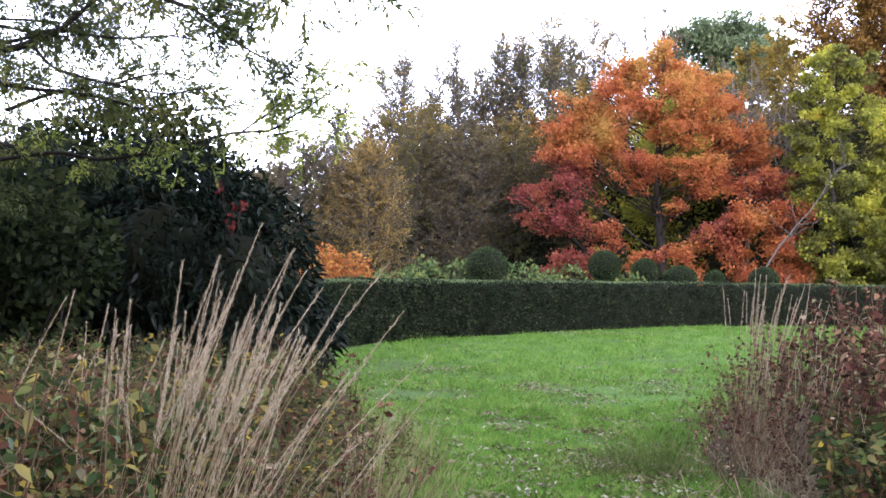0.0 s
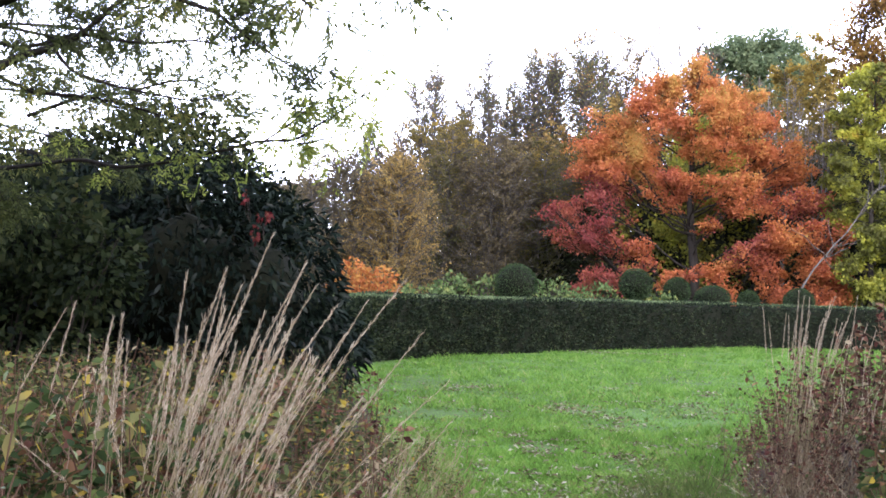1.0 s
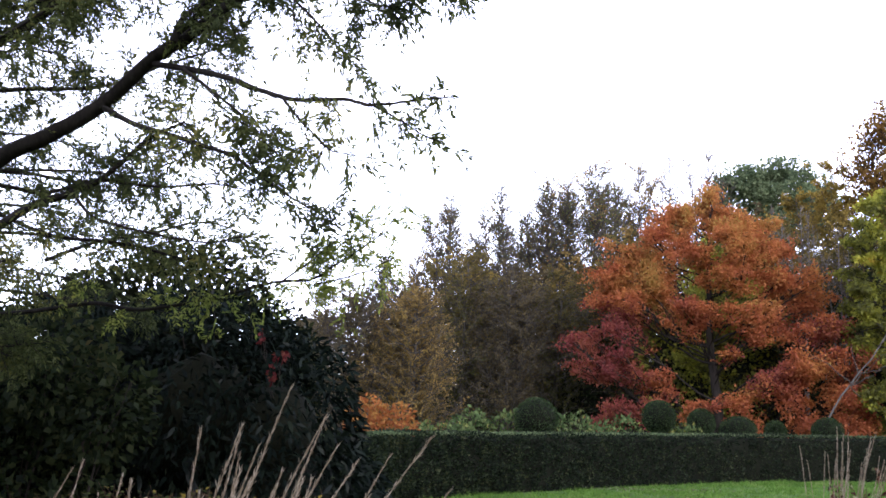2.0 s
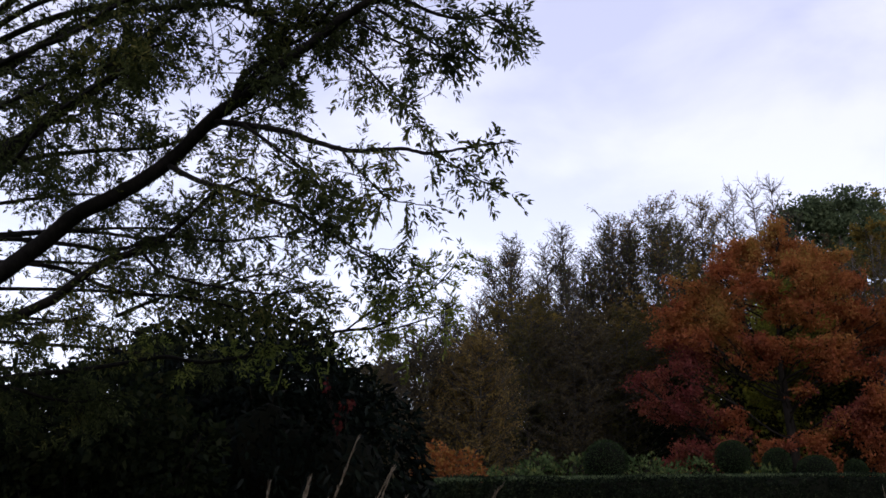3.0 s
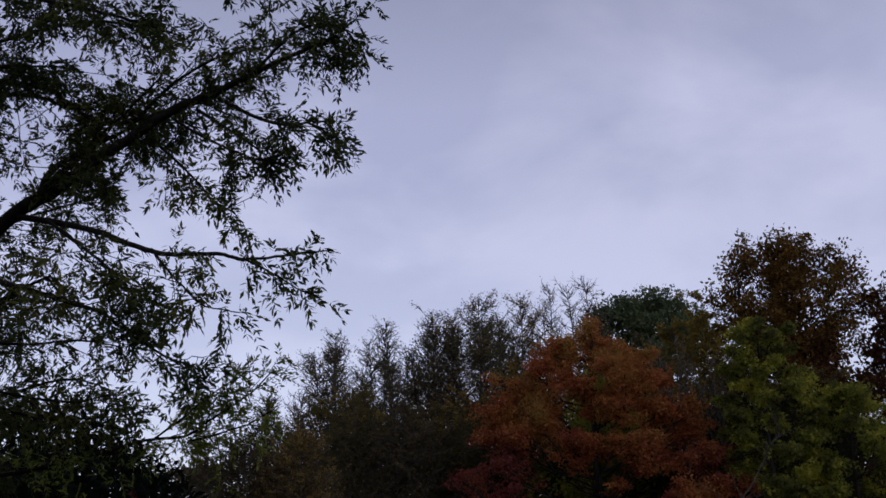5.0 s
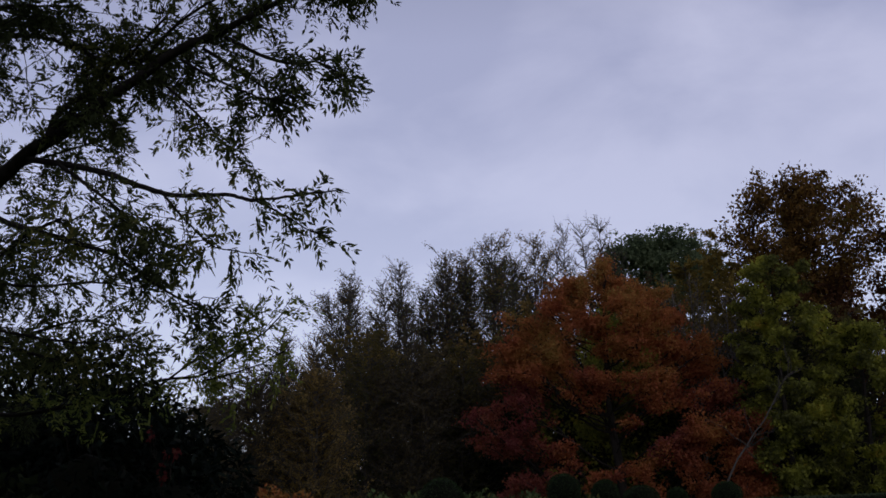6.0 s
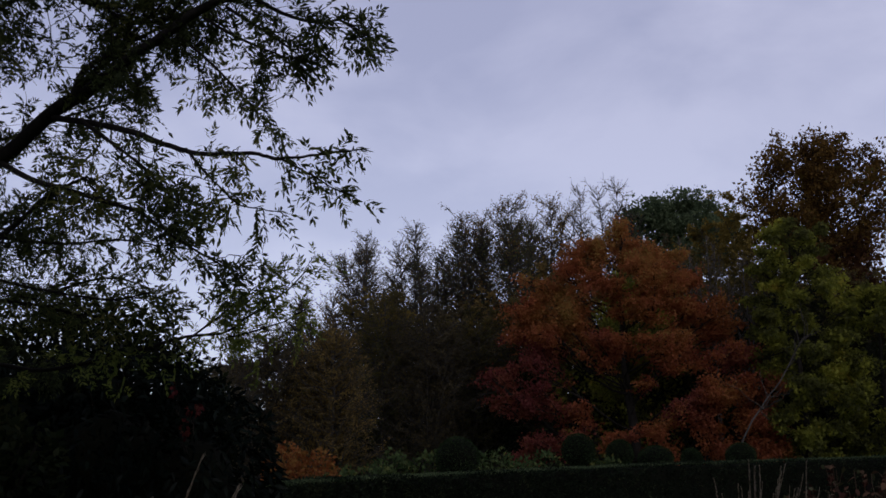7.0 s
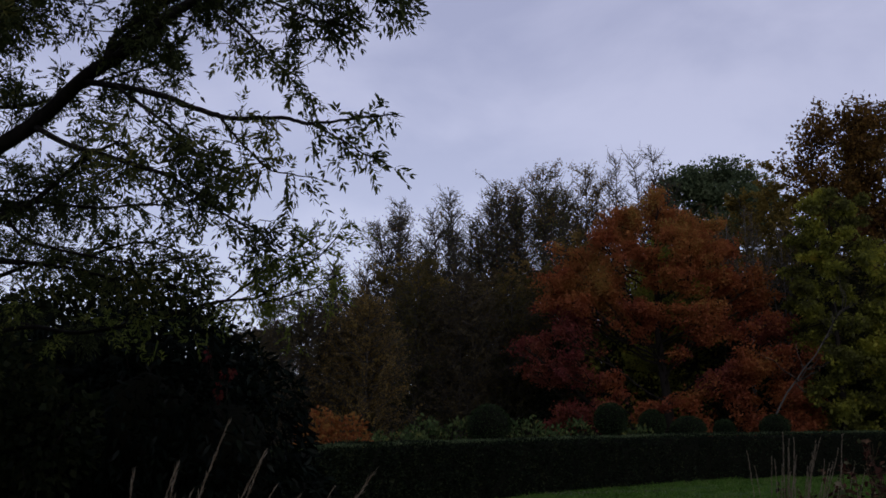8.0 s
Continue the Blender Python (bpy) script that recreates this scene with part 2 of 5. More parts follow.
BOX_LEAF = leaf_material("box_leaf", [(0.1, (0.018, 0.032, 0.014)), (0.5, (0.038, 0.062, 0.024)), (0.9, (0.065, 0.095, 0.035))], 0.7, 0.4, 2.0, translucent=0.15, deep=0.72)
ROSE_LEAF = leaf_material("rose_leaf", [(0.1, (0.05, 0.085, 0.03)), (0.45, (0.11, 0.17, 0.055)), (0.75, (0.20, 0.26, 0.09)), (0.95, (0.34, 0.32, 0.08))], 0.7, 0.5, 1.5, deep=0.6)
ORANGE_LEAF = leaf_material("orange_shrub_leaf", [(0.1, (0.36, 0.10, 0.04)), (0.5, (0.54, 0.20, 0.06)), (0.9, (0.60, 0.34, 0.09))], 0.6, 0.5, 1.2, deep=0.6)
BED_LEAF = leaf_material("border_leaf", [(0.0, (0.12, 0.05, 0.03)), (0.12, (0.22, 0.12, 0.05)), (0.22, (0.025, 0.045, 0.016)), (0.45, (0.06, 0.095, 0.028)), (0.7, (0.14, 0.18, 0.05)), (0.85, (0.28, 0.24, 0.09)), (0.97, (0.52, 0.38, 0.05))], 0.95, 0.5, 3.0, deep=0.47)
BED_RED_LEAF = leaf_material("withered_red_leaf", [(0.0, (0.03, 0.016, 0.012)), (0.2, (0.10, 0.034, 0.026)), (0.4, (0.20, 0.085, 0.055)), (0.52, (0.36, 0.20, 0.11)), (0.66, (0.11, 0.075, 0.04)), (0.8, (0.10, 0.13, 0.045)), (0.95, (0.52, 0.42, 0.27))], 1.0, 0.5, 2.4, translucent=0.2, deep=0.48)
GRASS_BLADE = leaf_material("lawn_blade", [(0.05, (0.065, 0.12, 0.02)), (0.45, (0.105, 0.215, 0.034)), (0.8, (0.16, 0.275, 0.052)), (1.0, (0.28, 0.30, 0.12))], 0.5, 0.9, 2.4, translucent=0.3, deep=0.83)
LONG_GRASS = leaf_material("long_grass_blade", [(0.05, (0.05, 0.075, 0.02)), (0.5, (0.085, 0.13, 0.032)), (0.85, (0.17, 0.17, 0.06)), (1.0, (0.30, 0.25, 0.13))], 0.7, 0.6, 2.4, translucent=0.25, deep=0.7)
WEED_LEAF = leaf_material("weed_leaf", [(0.05, (0.06, 0.09, 0.025)), (0.45, (0.10, 0.16, 0.035)), (0.75, (0.18, 0.22, 0.06)), (1.0, (0.30, 0.27, 0.12))], 0.7, 0.5, 1.5, deep=0.7)
LITTER = leaf_material("fallen_leaf", [(0.1, (0.12, 0.085, 0.045)), (0.5, (0.28, 0.25, 0.16)), (0.9, (0.45, 0.44, 0.33))], 0.9, 0.3, 1.0, translucent=0.1, deep=0.54)


def lawn_material():
    m, n, l, out = material("lawn")
    tc = n.new("ShaderNodeTexCoord")
    big = n.new("ShaderNodeTexNoise")
    big.inputs["Scale"].default_value, big.inputs["Detail"].default_value = 0.35, 6.0
    small = n.new("ShaderNodeTexNoise")
    small.inputs["Scale"].default_value, small.inputs["Detail"].default_value, small.inputs["Roughness"].default_value = 9.0, 8.0, 0.7
    l.new(tc.outputs["Object"], big.inputs["Vector"])
    l.new(tc.outputs["Object"], small.inputs["Vector"])
    f = math_node(n, l, "ADD", math_node(n, l, "MULTIPLY", big.outputs["Fac"], 0.45), math_node(n, l, "MULTIPLY", small.outputs["Fac"], 0.55))
    r = ramp(n, [(0.28, (0.045, 0.04, 0.02)), (0.42, (0.045, 0.075, 0.02)), (0.55, (0.06, 0.115, 0.025)), (0.75, (0.09, 0.15, 0.035))])
    l.new(f, r.inputs["Fac"])
    p = n.new("ShaderNodeBsdfPrincipled")
    p.inputs["Roughness"].default_value = 0.95
    p.inputs["Specular IOR Level"].default_value = 0.1
    l.new(r.outputs["Color"], p.inputs["Base Color"])
    bp = n.new("ShaderNodeBump")
    bp.inputs["Strength"].default_value, bp.inputs["Distance"].default_value = 0.5, 0.05
    l.new(small.outputs["Fac"], bp.inputs["Height"])
    l.new(bp.outputs["Normal"], p.inputs["Normal"])
    l.new(p.outputs[0], out.inputs["Surface"])
    return m


LAWN = lawn_material()

# ---- mesh helpers ----
rng = np.random.default_rng(7)


def unit(v):
    return v / np.maximum(np.linalg.norm(v, axis=-1, keepdims=True), 1e-9)


def mesh_of(name, verts, faces, mat, smooth=False):
    """A mesh from arrays; faces: rows of equal length."""
    me = bpy.data.meshes.new(name)
    verts, faces = np.asarray(verts, np.float32), np.asarray(faces, np.int32)
    k = faces.shape[1]
    me.vertices.add(len(verts))
    me.vertices.foreach_set("co", verts.ravel())
    me.loops.add(faces.size)
    me.loops.foreach_set("vertex_index", faces.ravel())
    me.polygons.add(len(faces))
    me.polygons.foreach_set("loop_start", np.arange(0, faces.size, k, dtype=np.int32))
    me.polygons.foreach_set("loop_total", np.full(len(faces), k, np.int32))
    if smooth:
        me.polygons.foreach_set("use_smooth", np.ones(len(faces), bool))
    me.update(calc_edges=True)
    me.materials.append(mat)
    return me


def thing(name, place, label, category, group="", kind=""):
    e = new(name)
    e.empty_display_size = 0.2
    e.matrix_basis = place if isinstance(place, Matrix) else pose(*place)
    return tagged(e, label, category, group, kind)


def child(name, me, parent, label="", m=None, kind=""):
    ob = new(name, me)
    ob.parent = parent
    if m is not None:
        ob.matrix_basis = m
    return tagged(ob, label, "", "", kind)


class Tubes:
    """Gathers tapered round branches into one mesh."""

    def __init__(self, sides=5):
        self.v, self.f, self.n, self.sides = [], [], 0, sides

    def add(self, pts, r0, r1):
        pts = np.asarray(pts, float)
        k, s = len(pts), self.sides
        tan = unit(np.gradient(pts, axis=0))
        ref = np.array([0.0, 0.0, 1.0]) if abs(tan[0][2]) < 0.9 else np.array([1.0, 0.0, 0.0])
        a = unit(np.cross(tan, ref))
        b = np.cross(tan, a)
        ang = np.linspace(0, 2 * np.pi, s, endpoint=False)
        rad = np.linspace(r0, r1, k)[:, None, None]
        ring = pts[:, None] + rad * (a[:, None] * np.cos(ang)[None, :, None] + b[:, None] * np.sin(ang)[None, :, None])
        self.v.append(ring.reshape(-1, 3))
        i, j = np.meshgrid(np.arange(k - 1), np.arange(s), indexing="ij")
        q = np.stack([i * s + j, i * s + (j + 1) % s, (i + 1) * s + (j + 1) % s, (i + 1) * s + j], -1).reshape(-1, 4)
        self.f.append(q + self.n)
        self.n += k * s

    def mesh(self, name, mat):
        return mesh_of(name, np.concatenate(self.v), np.concatenate(self.f), mat, True)


def curve_points(ctrl, n):
    """A smooth line through the control points."""
    c = np.asarray(ctrl, float)
    p = np.vstack([2 * c[0] - c[1], c, 2 * c[-1] - c[-2]])
    u = np.linspace(0, len(c) - 1 - 1e-6, n)
    i, t = u.astype(int), (u % 1)[:, None]
    p0, p1, p2, p3 = p[i], p[i + 1], p[i + 2], p[i + 3]
    return 0.5 * (2 * p1 + (p2 - p0) * t + (2 * p0 - 5 * p1 + 4 * p2 - p3) * t ** 2 + (3 * p1 - p0 - 3 * p2 + p3) * t ** 3)


def wander(a, b, n, amount):
    """A slightly crooked way from a to b."""
    a, b = np.asarray(a, float), np.asarray(b, float)
    t = np.linspace(0, 1, n)[:, None]
    off = np.cumsum(rng.normal(0, 1, (n, 3)), 0)
    off -= t * off[-1]
    return a + (b - a) * t + off * amount * np.linalg.norm(b - a) / n


def leaf_mesh(name, at, along, length, width, mat, fold=0.25, wide=0.45):
    """Many leaves, each a blade of two halves folded along its rib: at its foot, pointing along."""
    n = len(at)
    d = unit(along)
    side = unit(np.cross(d, rng.normal(0, 1, (n, 3)) + np.array([0, 0, 0.8])))
    up = np.cross(side, d)
    ln = np.broadcast_to(np.asarray(length, float).reshape(-1, 1), (n, 1))
    wd = np.broadcast_to(np.asarray(width, float).reshape(-1, 1), (n, 1)) * 0.5
    mid = at + d * ln * wide
    v = np.stack([at, mid + side * wd + up * wd * fold, at + d * ln, mid - side * wd + up * wd * fold], 1).reshape(-1, 3)
    base = np.arange(n)[:, None] * 4
    return mesh_of(name, v, np.concatenate([base + [0, 1, 2], base + [0, 2, 3]]), mat)


def oval_leaf_mesh(name, at, along, length, width, mat, fold=0.3):
    """Many pointed oval leaves, each of two halves folded along the rib, the tip bent down."""
    n = len(at)
    d = unit(along)
    side = unit(np.cross(d, rng.normal(0, 1, (n, 3)) + np.array([0, 0, 0.9])))
    up = np.cross(side, d)
    ln = np.broadcast_to(np.asarray(length, float).reshape(-1, 1), (n, 1))
    wd = np.broadcast_to(np.asarray(width, float).reshape(-1, 1), (n, 1)) * 0.5
    sag = np.array([0, 0, -1.0]) * ln * rng.uniform(0.05, 0.3, (n, 1))
    a, b = at + d * ln * 0.2 + up * wd * fold * 0.7, at + d * ln * 0.55 + up * wd * fold + sag * 0.3
    v = np.stack([at, a + side * wd * 0.75, b + side * wd, at + d * ln + sag, b - side * wd, a - side * wd * 0.75, at + d * ln * 0.5 + sag * 0.25], 1).reshape(-1, 3)
    base = np.arange(n)[:, None] * 7
    return mesh_of(name, v, np.concatenate([base + [0, 1, 2, 6], base + [6, 2, 3, 4], base + [0, 6, 4, 5]]), mat)


def blades(name, at, tip, width, mat):
    """Grass blades: one slim triangle each."""
    n = len(at)
    side = unit(np.cross(tip - at, rng.normal(0, 1, (n, 3)))) * np.asarray(width).reshape(-1, 1) * 0.5
    v = np.stack([at - side, at + side, tip], 1).reshape(-1, 3)
    return mesh_of(name, v, np.arange(n * 3).reshape(-1, 3), mat)


def soft_noise(p, seed=0):
    """Smooth noise from -1 to 1 at rows of points."""
    p = np.asarray(p, float)
    i = np.floor(p).astype(np.int64)
    f = p - i
    f = f * f * (3 - 2 * f)
    total = np.zeros(len(p))
    for dx in (0, 1):
        for dy in (0, 1):
            for dz in (0, 1):
                h = (i[:, 0] + dx) * 374761393 + (i[:, 1] + dy) * 668265263 + (i[:, 2] + dz) * 2147483647 + seed * 974634777
                h = (h ^ (h >> 13)) * 1274126177
                h = (h ^ (h >> 16)) & 0xFFFFFF
                w = (f[:, 0] if dx else 1 - f[:, 0]) * (f[:, 1] if dy else 1 - f[:, 1]) * (f[:, 2] if dz else 1 - f[:, 2])
                total += w * (h / 8388607.5 - 1)
    return total


def spots3(xy, scale, z):
    return np.column_stack([np.asarray(xy)[:, :2] * scale, np.broadcast_to(z, len(xy))])


def ball_points(n):
    return unit(rng.normal(0, 1, (n, 3)))


# ---- trees ----


def crown_lobes(n, low, high, width, shape, size, depth=1.0):
    """Round masses of foliage that fill a crown from low to high: rows of centre and radius."""
    rows = []
    for i in range(n):
        u = (i + rng.uniform(0.2, 0.8)) / n
        prof = {"oval": math.sin(math.pi * min(0.97, 0.12 + 0.82 * u)) ** 0.7,
                "column": 0.85 * (1 - u ** 4) ** 0.5 + 0.12,
                "dome": (1 - u ** 2.2) ** 0.5 + 0.05,
                "fan": 0.35 + 0.65 * math.sin(math.pi * min(1, 0.1 + 0.85 * u)),
                "skirt": 1.0 - 0.55 * u ** 1.6}[shape]
        a = i * 2.39996 + rng.uniform(-0.4, 0.4)
        r = size * width * rng.uniform(0.75, 1.25) * (0.6 + 0.4 * prof)
        reach = max(0.0, prof * width / 2 - r * 0.5) * rng.uniform(0.25, 1.0) ** 0.6
        rows.append((math.cos(a) * reach, math.sin(a) * reach * depth, low + (high - low) * u - r * 0.35 * u, r))
    return rows


def tree(name, place, lobes, height, trunk_r, leaf_mat, label, leaves=20000, leaf=0.16, bark=BARK, twigs=14, spread=0.3,
         twig_r=0.012, flat=0.75, wiggle=0.35, group="trees behind the hedge", droop=-0.2, top_twigs=0, category="tree", second=None, forks=1):
    """A tree: trunk, a limb with twigs for each mass of its crown, and the crown's leaves. forks: how many masses share a limb."""
    t = thing(name, place, label, category, group)
    trunk = Tubes(8)
    lean = rng.normal(0, 0.012, 2) * height
    axis = wander((0, 0, -0.1), (lean[0], lean[1], height * 0.93), 9, 0.06)
    trunk.add(axis, trunk_r, trunk_r * 0.18)
    for k in range(5):
        a = k * 1.2566 + rng.uniform(-0.3, 0.3)
        trunk.add([(math.cos(a) * trunk_r * 0.5, math.sin(a) * trunk_r * 0.5, 0.35), (math.cos(a) * trunk_r * 1.6, math.sin(a) * trunk_r * 1.6, -0.08)], trunk_r * 0.5, trunk_r * 0.25)
    child("trunk", trunk.mesh("trunk", bark), t)
    tips, weight = [], []
    for i, (x, y, z, r) in enumerate(lobes):
        limb = Tubes(3)
        c = np.array((x, y, z))
        away = math.hypot(x, y)
        zs = max(height * 0.1, min(height * 0.85, z - 0.55 * away - 0.4 * r))
        root = np.array([np.interp(zs, axis[:, 2], axis[:, i]) for i in range(2)] + [zs])
        r0 = min(trunk_r * 0.4, 0.015 + 0.009 * (away + r))
        if i % forks:
            root, r0 = main_way[int(rng.integers(3, 6))], r0 * 0.5
        way = wander(root, c, 7, 0.2)
        if i % forks == 0:
            way[1:6, 2] -= np.array([0.3, 0.7, 0.8, 0.6, 0.3]) * 0.1 * away
            main_way = way
        limb.add(way, r0, max(twig_r * 1.4, r0 * 0.4))
        for _ in range(twigs):
            d = unit(rng.normal(0, 1, 3) + np.array([0, 0, 0.35]))
            end = c + d * np.array([1, 1, flat]) * r * rng.uniform(0.7, 1.05)
            start = way[rng.integers(3, 7)]
            w = wander(start, end, 5, wiggle)
            limb.add(w, twig_r * 1.3, twig_r * 0.5)
            tips += [w[-1], w[-2], w[-3]]
            weight += [r * r] * 3
            for _ in range(2):
                s = w[rng.integers(2, 5)]
                e = s + unit(d + rng.normal(0, 0.7, 3)) * r * rng.uniform(0.2, 0.42)
                limb.add(wander(s, e, 3, wiggle), twig_r * 0.8, twig_r * 0.4)
                tips.append(e)
                weight.append(r * r)
        for _ in range(top_twigs):
            s = way[-1] + rng.normal(0, 0.3, 3) * r
            e = s + unit(np.array([rng.normal(0, 0.3), rng.normal(0, 0.3), 1.0])) * r * rng.uniform(1.2, 3.2)
            limb.add(wander(s, e, 4, wiggle), twig_r, twig_r * 0.4)
        child("limb", limb.mesh("limb", bark), t)
    tips, weight = np.array(tips), np.array(weight)
    rad = np.sqrt(weight) * spread
    pick = rng.choice(len(tips), leaves, p=weight / weight.sum())
    at = tips[pick] + rng.normal(0, 1, (leaves, 3)) * rad[pick][:, None] * np.array([0.6, 0.6, 0.42])
    at[:, 2] = np.maximum(at[:, 2], 0.05)
    along = rng.normal(0, 1, (leaves, 3)) + np.array([0, 0, droop])
    size = leaf * rng.uniform(0.6, 1.35, leaves)
    other = np.zeros(leaves, bool)
    if second:
        other = second[0](at + soft_noise(at * 0.9)[:, None] * 0.9 + rng.normal(0, 0.25, (leaves, 3)))
        child("crown", leaf_mesh("crown", at[other], along[other], size[other], size[other] * 0.62, second[1]), t, second[2])
    child("crown", leaf_mesh("crown", at[~other], along[~other], size[~other], size[~other] * 0.62, leaf_mat), t)
    return t


def sticks(starts, ends, r0, r1):
    """Arrays of many straight three-sided twigs: vertices and faces."""
    n = len(starts)
    d = unit(ends - starts)
    a = unit(np.cross(d, np.array([0.31, 0.83, 0.47])))
    b = np.cross(d, a)
    ring = [a * math.cos(k) + b * math.sin(k) for k in (0.0, 2.0944, 4.18879)]
    r0, r1 = np.broadcast_to(r0, n).reshape(-1, 1), np.broadcast_to(r1, n).reshape(-1, 1)
    v = np.stack([starts + q * r0 for q in ring] + [ends + q * r1 for q in ring], 1).reshape(-1, 3)
    base = np.arange(n)[:, None] * 6
    return v, np.concatenate([base + [0, 1, 4, 3], base + [1, 2, 5, 4], base + [2, 0, 3, 5]])


def slim_tree(name, place, height, width, leaf_mat, label, leaves, leaf=0.12, rise=0.4, start=0.05, leaders=3, sprays=90, trunk_r=0.11, bark=None, twig_r=0.010, group="trees behind the hedge", fuzz=0.07, taper=0.6, blunt=0.3):
    """A slender tree with several upright leaders, rising side branches all the way up, fine twigs and leaves along the twigs."""
    bark = bark or GREY_BROWN
    t = thing(name, place, label, "tree", group)
    lines = []
    for k in range(leaders):
        a = k * 2.4 + rng.uniform(0, 1)
        top = np.array([math.cos(a) * width * 0.28, math.sin(a) * width * 0.28, height * (1.0 if k == 0 else rng.uniform(0.82, 0.99))])
        if k == 0:
            top[:2] *= 0.2
        line = wander((0, 0, -0.1), top, 12, 0.05)
        line[:, :2] *= np.clip(line[:, 2:3] / (height * 0.35), 0.05, 1)
        tube = Tubes(6)
        tube.add(line, trunk_r * (1.0 if k == 0 else 0.7), trunk_r * 0.12)
        child("trunk" if k == 0 else "leader", tube.mesh("trunk", bark), t)
        lines.append(line)
    n = sprays * leaders
    which = rng.integers(0, leaders, n)
    u = start + (0.99 - start) * rng.uniform(0, 1, n) ** 0.85
    prof = np.maximum((1 - u ** 3) ** taper, blunt) * np.clip(0.55 + u / 0.3, 0, 1)
    ln = width / 2 * prof * rng.uniform(0.5, 1.2, n)
    a = rng.uniform(0, 2 * np.pi, n)
    way = unit(np.column_stack([np.cos(a), np.sin(a), rise * rng.uniform(0.3, 1.8, n)]))
    at = np.empty((n, 3))
    for k, line in enumerate(lines):
        m = which == k
        z = u[m] * line[-1][2]
        at[m] = np.column_stack([np.interp(z, line[:, 2], line[:, i]) for i in range(2)] + [z])
    mid = at + way * ln[:, None] * 0.55 + rng.normal(0, 0.03, (n, 3)) * ln[:, None]
    end = mid + unit(way + np.array([0, 0, rise * 0.6]) + rng.normal(0, 0.12, (n, 3))) * ln[:, None] * 0.5
    per = 4
    src = np.repeat(np.arange(n), per)
    f = rng.uniform(0.15, 1.0, len(src))[:, None]
    s0 = np.where(f < 0.55, at[src] + (mid - at)[src] * f / 0.55, mid[src] + (end - mid)[src] * (f - 0.55) / 0.45)
    s1 = s0 + unit(way[src] + rng.normal(0, 0.65, (len(src), 3)) + np.array([0, 0, rise * 0.5])) * (0.12 + 0.34 * ln[src])[:, None] * rng.uniform(0.5, 1.3, (len(src), 1))
    parts = [sticks(at, mid, twig_r * 1.7, twig_r * 1.2), sticks(mid, end, twig_r * 1.2, twig_r * 0.6), sticks(s0, s1, twig_r * 0.85, twig_r * 0.5)]
    off, vs, fs = 0, [], []
    for v, q in parts:
        vs.append(v)
        fs.append(q + off)
        off += len(v)
    child("branchwork", mesh_of("branchwork", np.concatenate(vs), np.concatenate(fs), bark), t, kind="stuff")
    pick = rng.integers(0, len(src), leaves)
    spot = s0[pick] + (s1 - s0)[pick] * rng.uniform(0.1, 1.1, (leaves, 1)) + rng.normal(0, fuzz, (leaves, 3)) * np.array([1, 1, 0.6])
    spot[:, 2] = np.maximum(spot[:, 2], 0.05)
    size = leaf * rng.uniform(0.6, 1.35, leaves)
    child("crown", leaf_mesh("crown", spot, rng.normal(0, 1, (leaves, 3)) * np.array([1, 1, 0.7]), size, size * 0.62, leaf_mat), t)
    return t


def bush(name, place, lobes, leaf_mat, label, leaves, length, width, core_mat=HEDGE_CORE, droop=-0.3, shell=0.16, category="shrub", group="", outward=0.8, stems=5, bark=BARK, kind="", long_leaves=False):
    """A shrub: stems, a near-black core for the shade inside, and leaves that stand off its outer shell. lobes: rows of
    centre and radii.
    """
    t = thing(name, place, label, category, group, kind)
    st = Tubes(5)
    lob = np.asarray(lobes, float)
    for c in lob:
        for _ in range(stems):
            if kind != "stuff":
                st = Tubes(5)
            e = c[:3] + unit(rng.normal(0, 1, 3) + [0, 0, 0.8]) * c[3:] * rng.uniform(0.6, 0.95)
            st.add(wander((c[0] * 0.75, c[1] * 0.75, c[2] - 0.3 if category == "climber" else 0), e, 7, 0.25), 0.02 if category != "climber" else 0.004, 0.005 if category != "climber" else 0.002)
            if kind != "stuff":
                child("stem", st.mesh("stem", bark), t)
    if kind == "stuff":
        child("stem_cluster", st.mesh("stem_cluster", bark), t, kind="stuff")
    area = lob[:, 3] * lob[:, 5]
    pick = rng.choice(len(lob), leaves, p=area / area.sum())
    d = ball_points(leaves)
    c = lob[pick]
    bumps = soft_noise(d * 2.6 + pick[:, None])
    at = c[:, :3] + d * c[:, 3:] * (1 + 0.14 * bumps - np.abs(rng.normal(0, shell, leaves)))[:, None]
    inside = np.zeros(leaves, bool)
    for k, q in enumerate(lob):
        e = (at - q[:3]) / q[3:]
        inside |= (np.sum(e * e, 1) < 0.55) & (pick != k)
    ok = (~inside) & (at[:, 2] > 0.03)
    at, d = at[ok], d[ok]
    along = d * outward + rng.normal(0, 0.6, at.shape) + np.array([0, 0, droop])
    size = length * rng.uniform(0.65, 1.3, len(at))
    child("foliage", (oval_leaf_mesh if long_leaves else leaf_mesh)("foliage", at, along, size, size * (width / length), leaf_mat), t)
    # solid near-black cores stand for the shade inside the foliage
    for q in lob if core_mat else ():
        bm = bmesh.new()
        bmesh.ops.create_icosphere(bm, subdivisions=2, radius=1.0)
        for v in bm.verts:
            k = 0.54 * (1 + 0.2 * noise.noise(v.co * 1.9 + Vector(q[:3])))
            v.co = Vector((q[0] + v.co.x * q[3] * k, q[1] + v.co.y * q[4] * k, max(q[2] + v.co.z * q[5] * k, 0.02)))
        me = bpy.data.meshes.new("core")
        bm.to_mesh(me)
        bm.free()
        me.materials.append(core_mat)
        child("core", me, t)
    return t


# ---- the ground: one sheet to the horizon ----


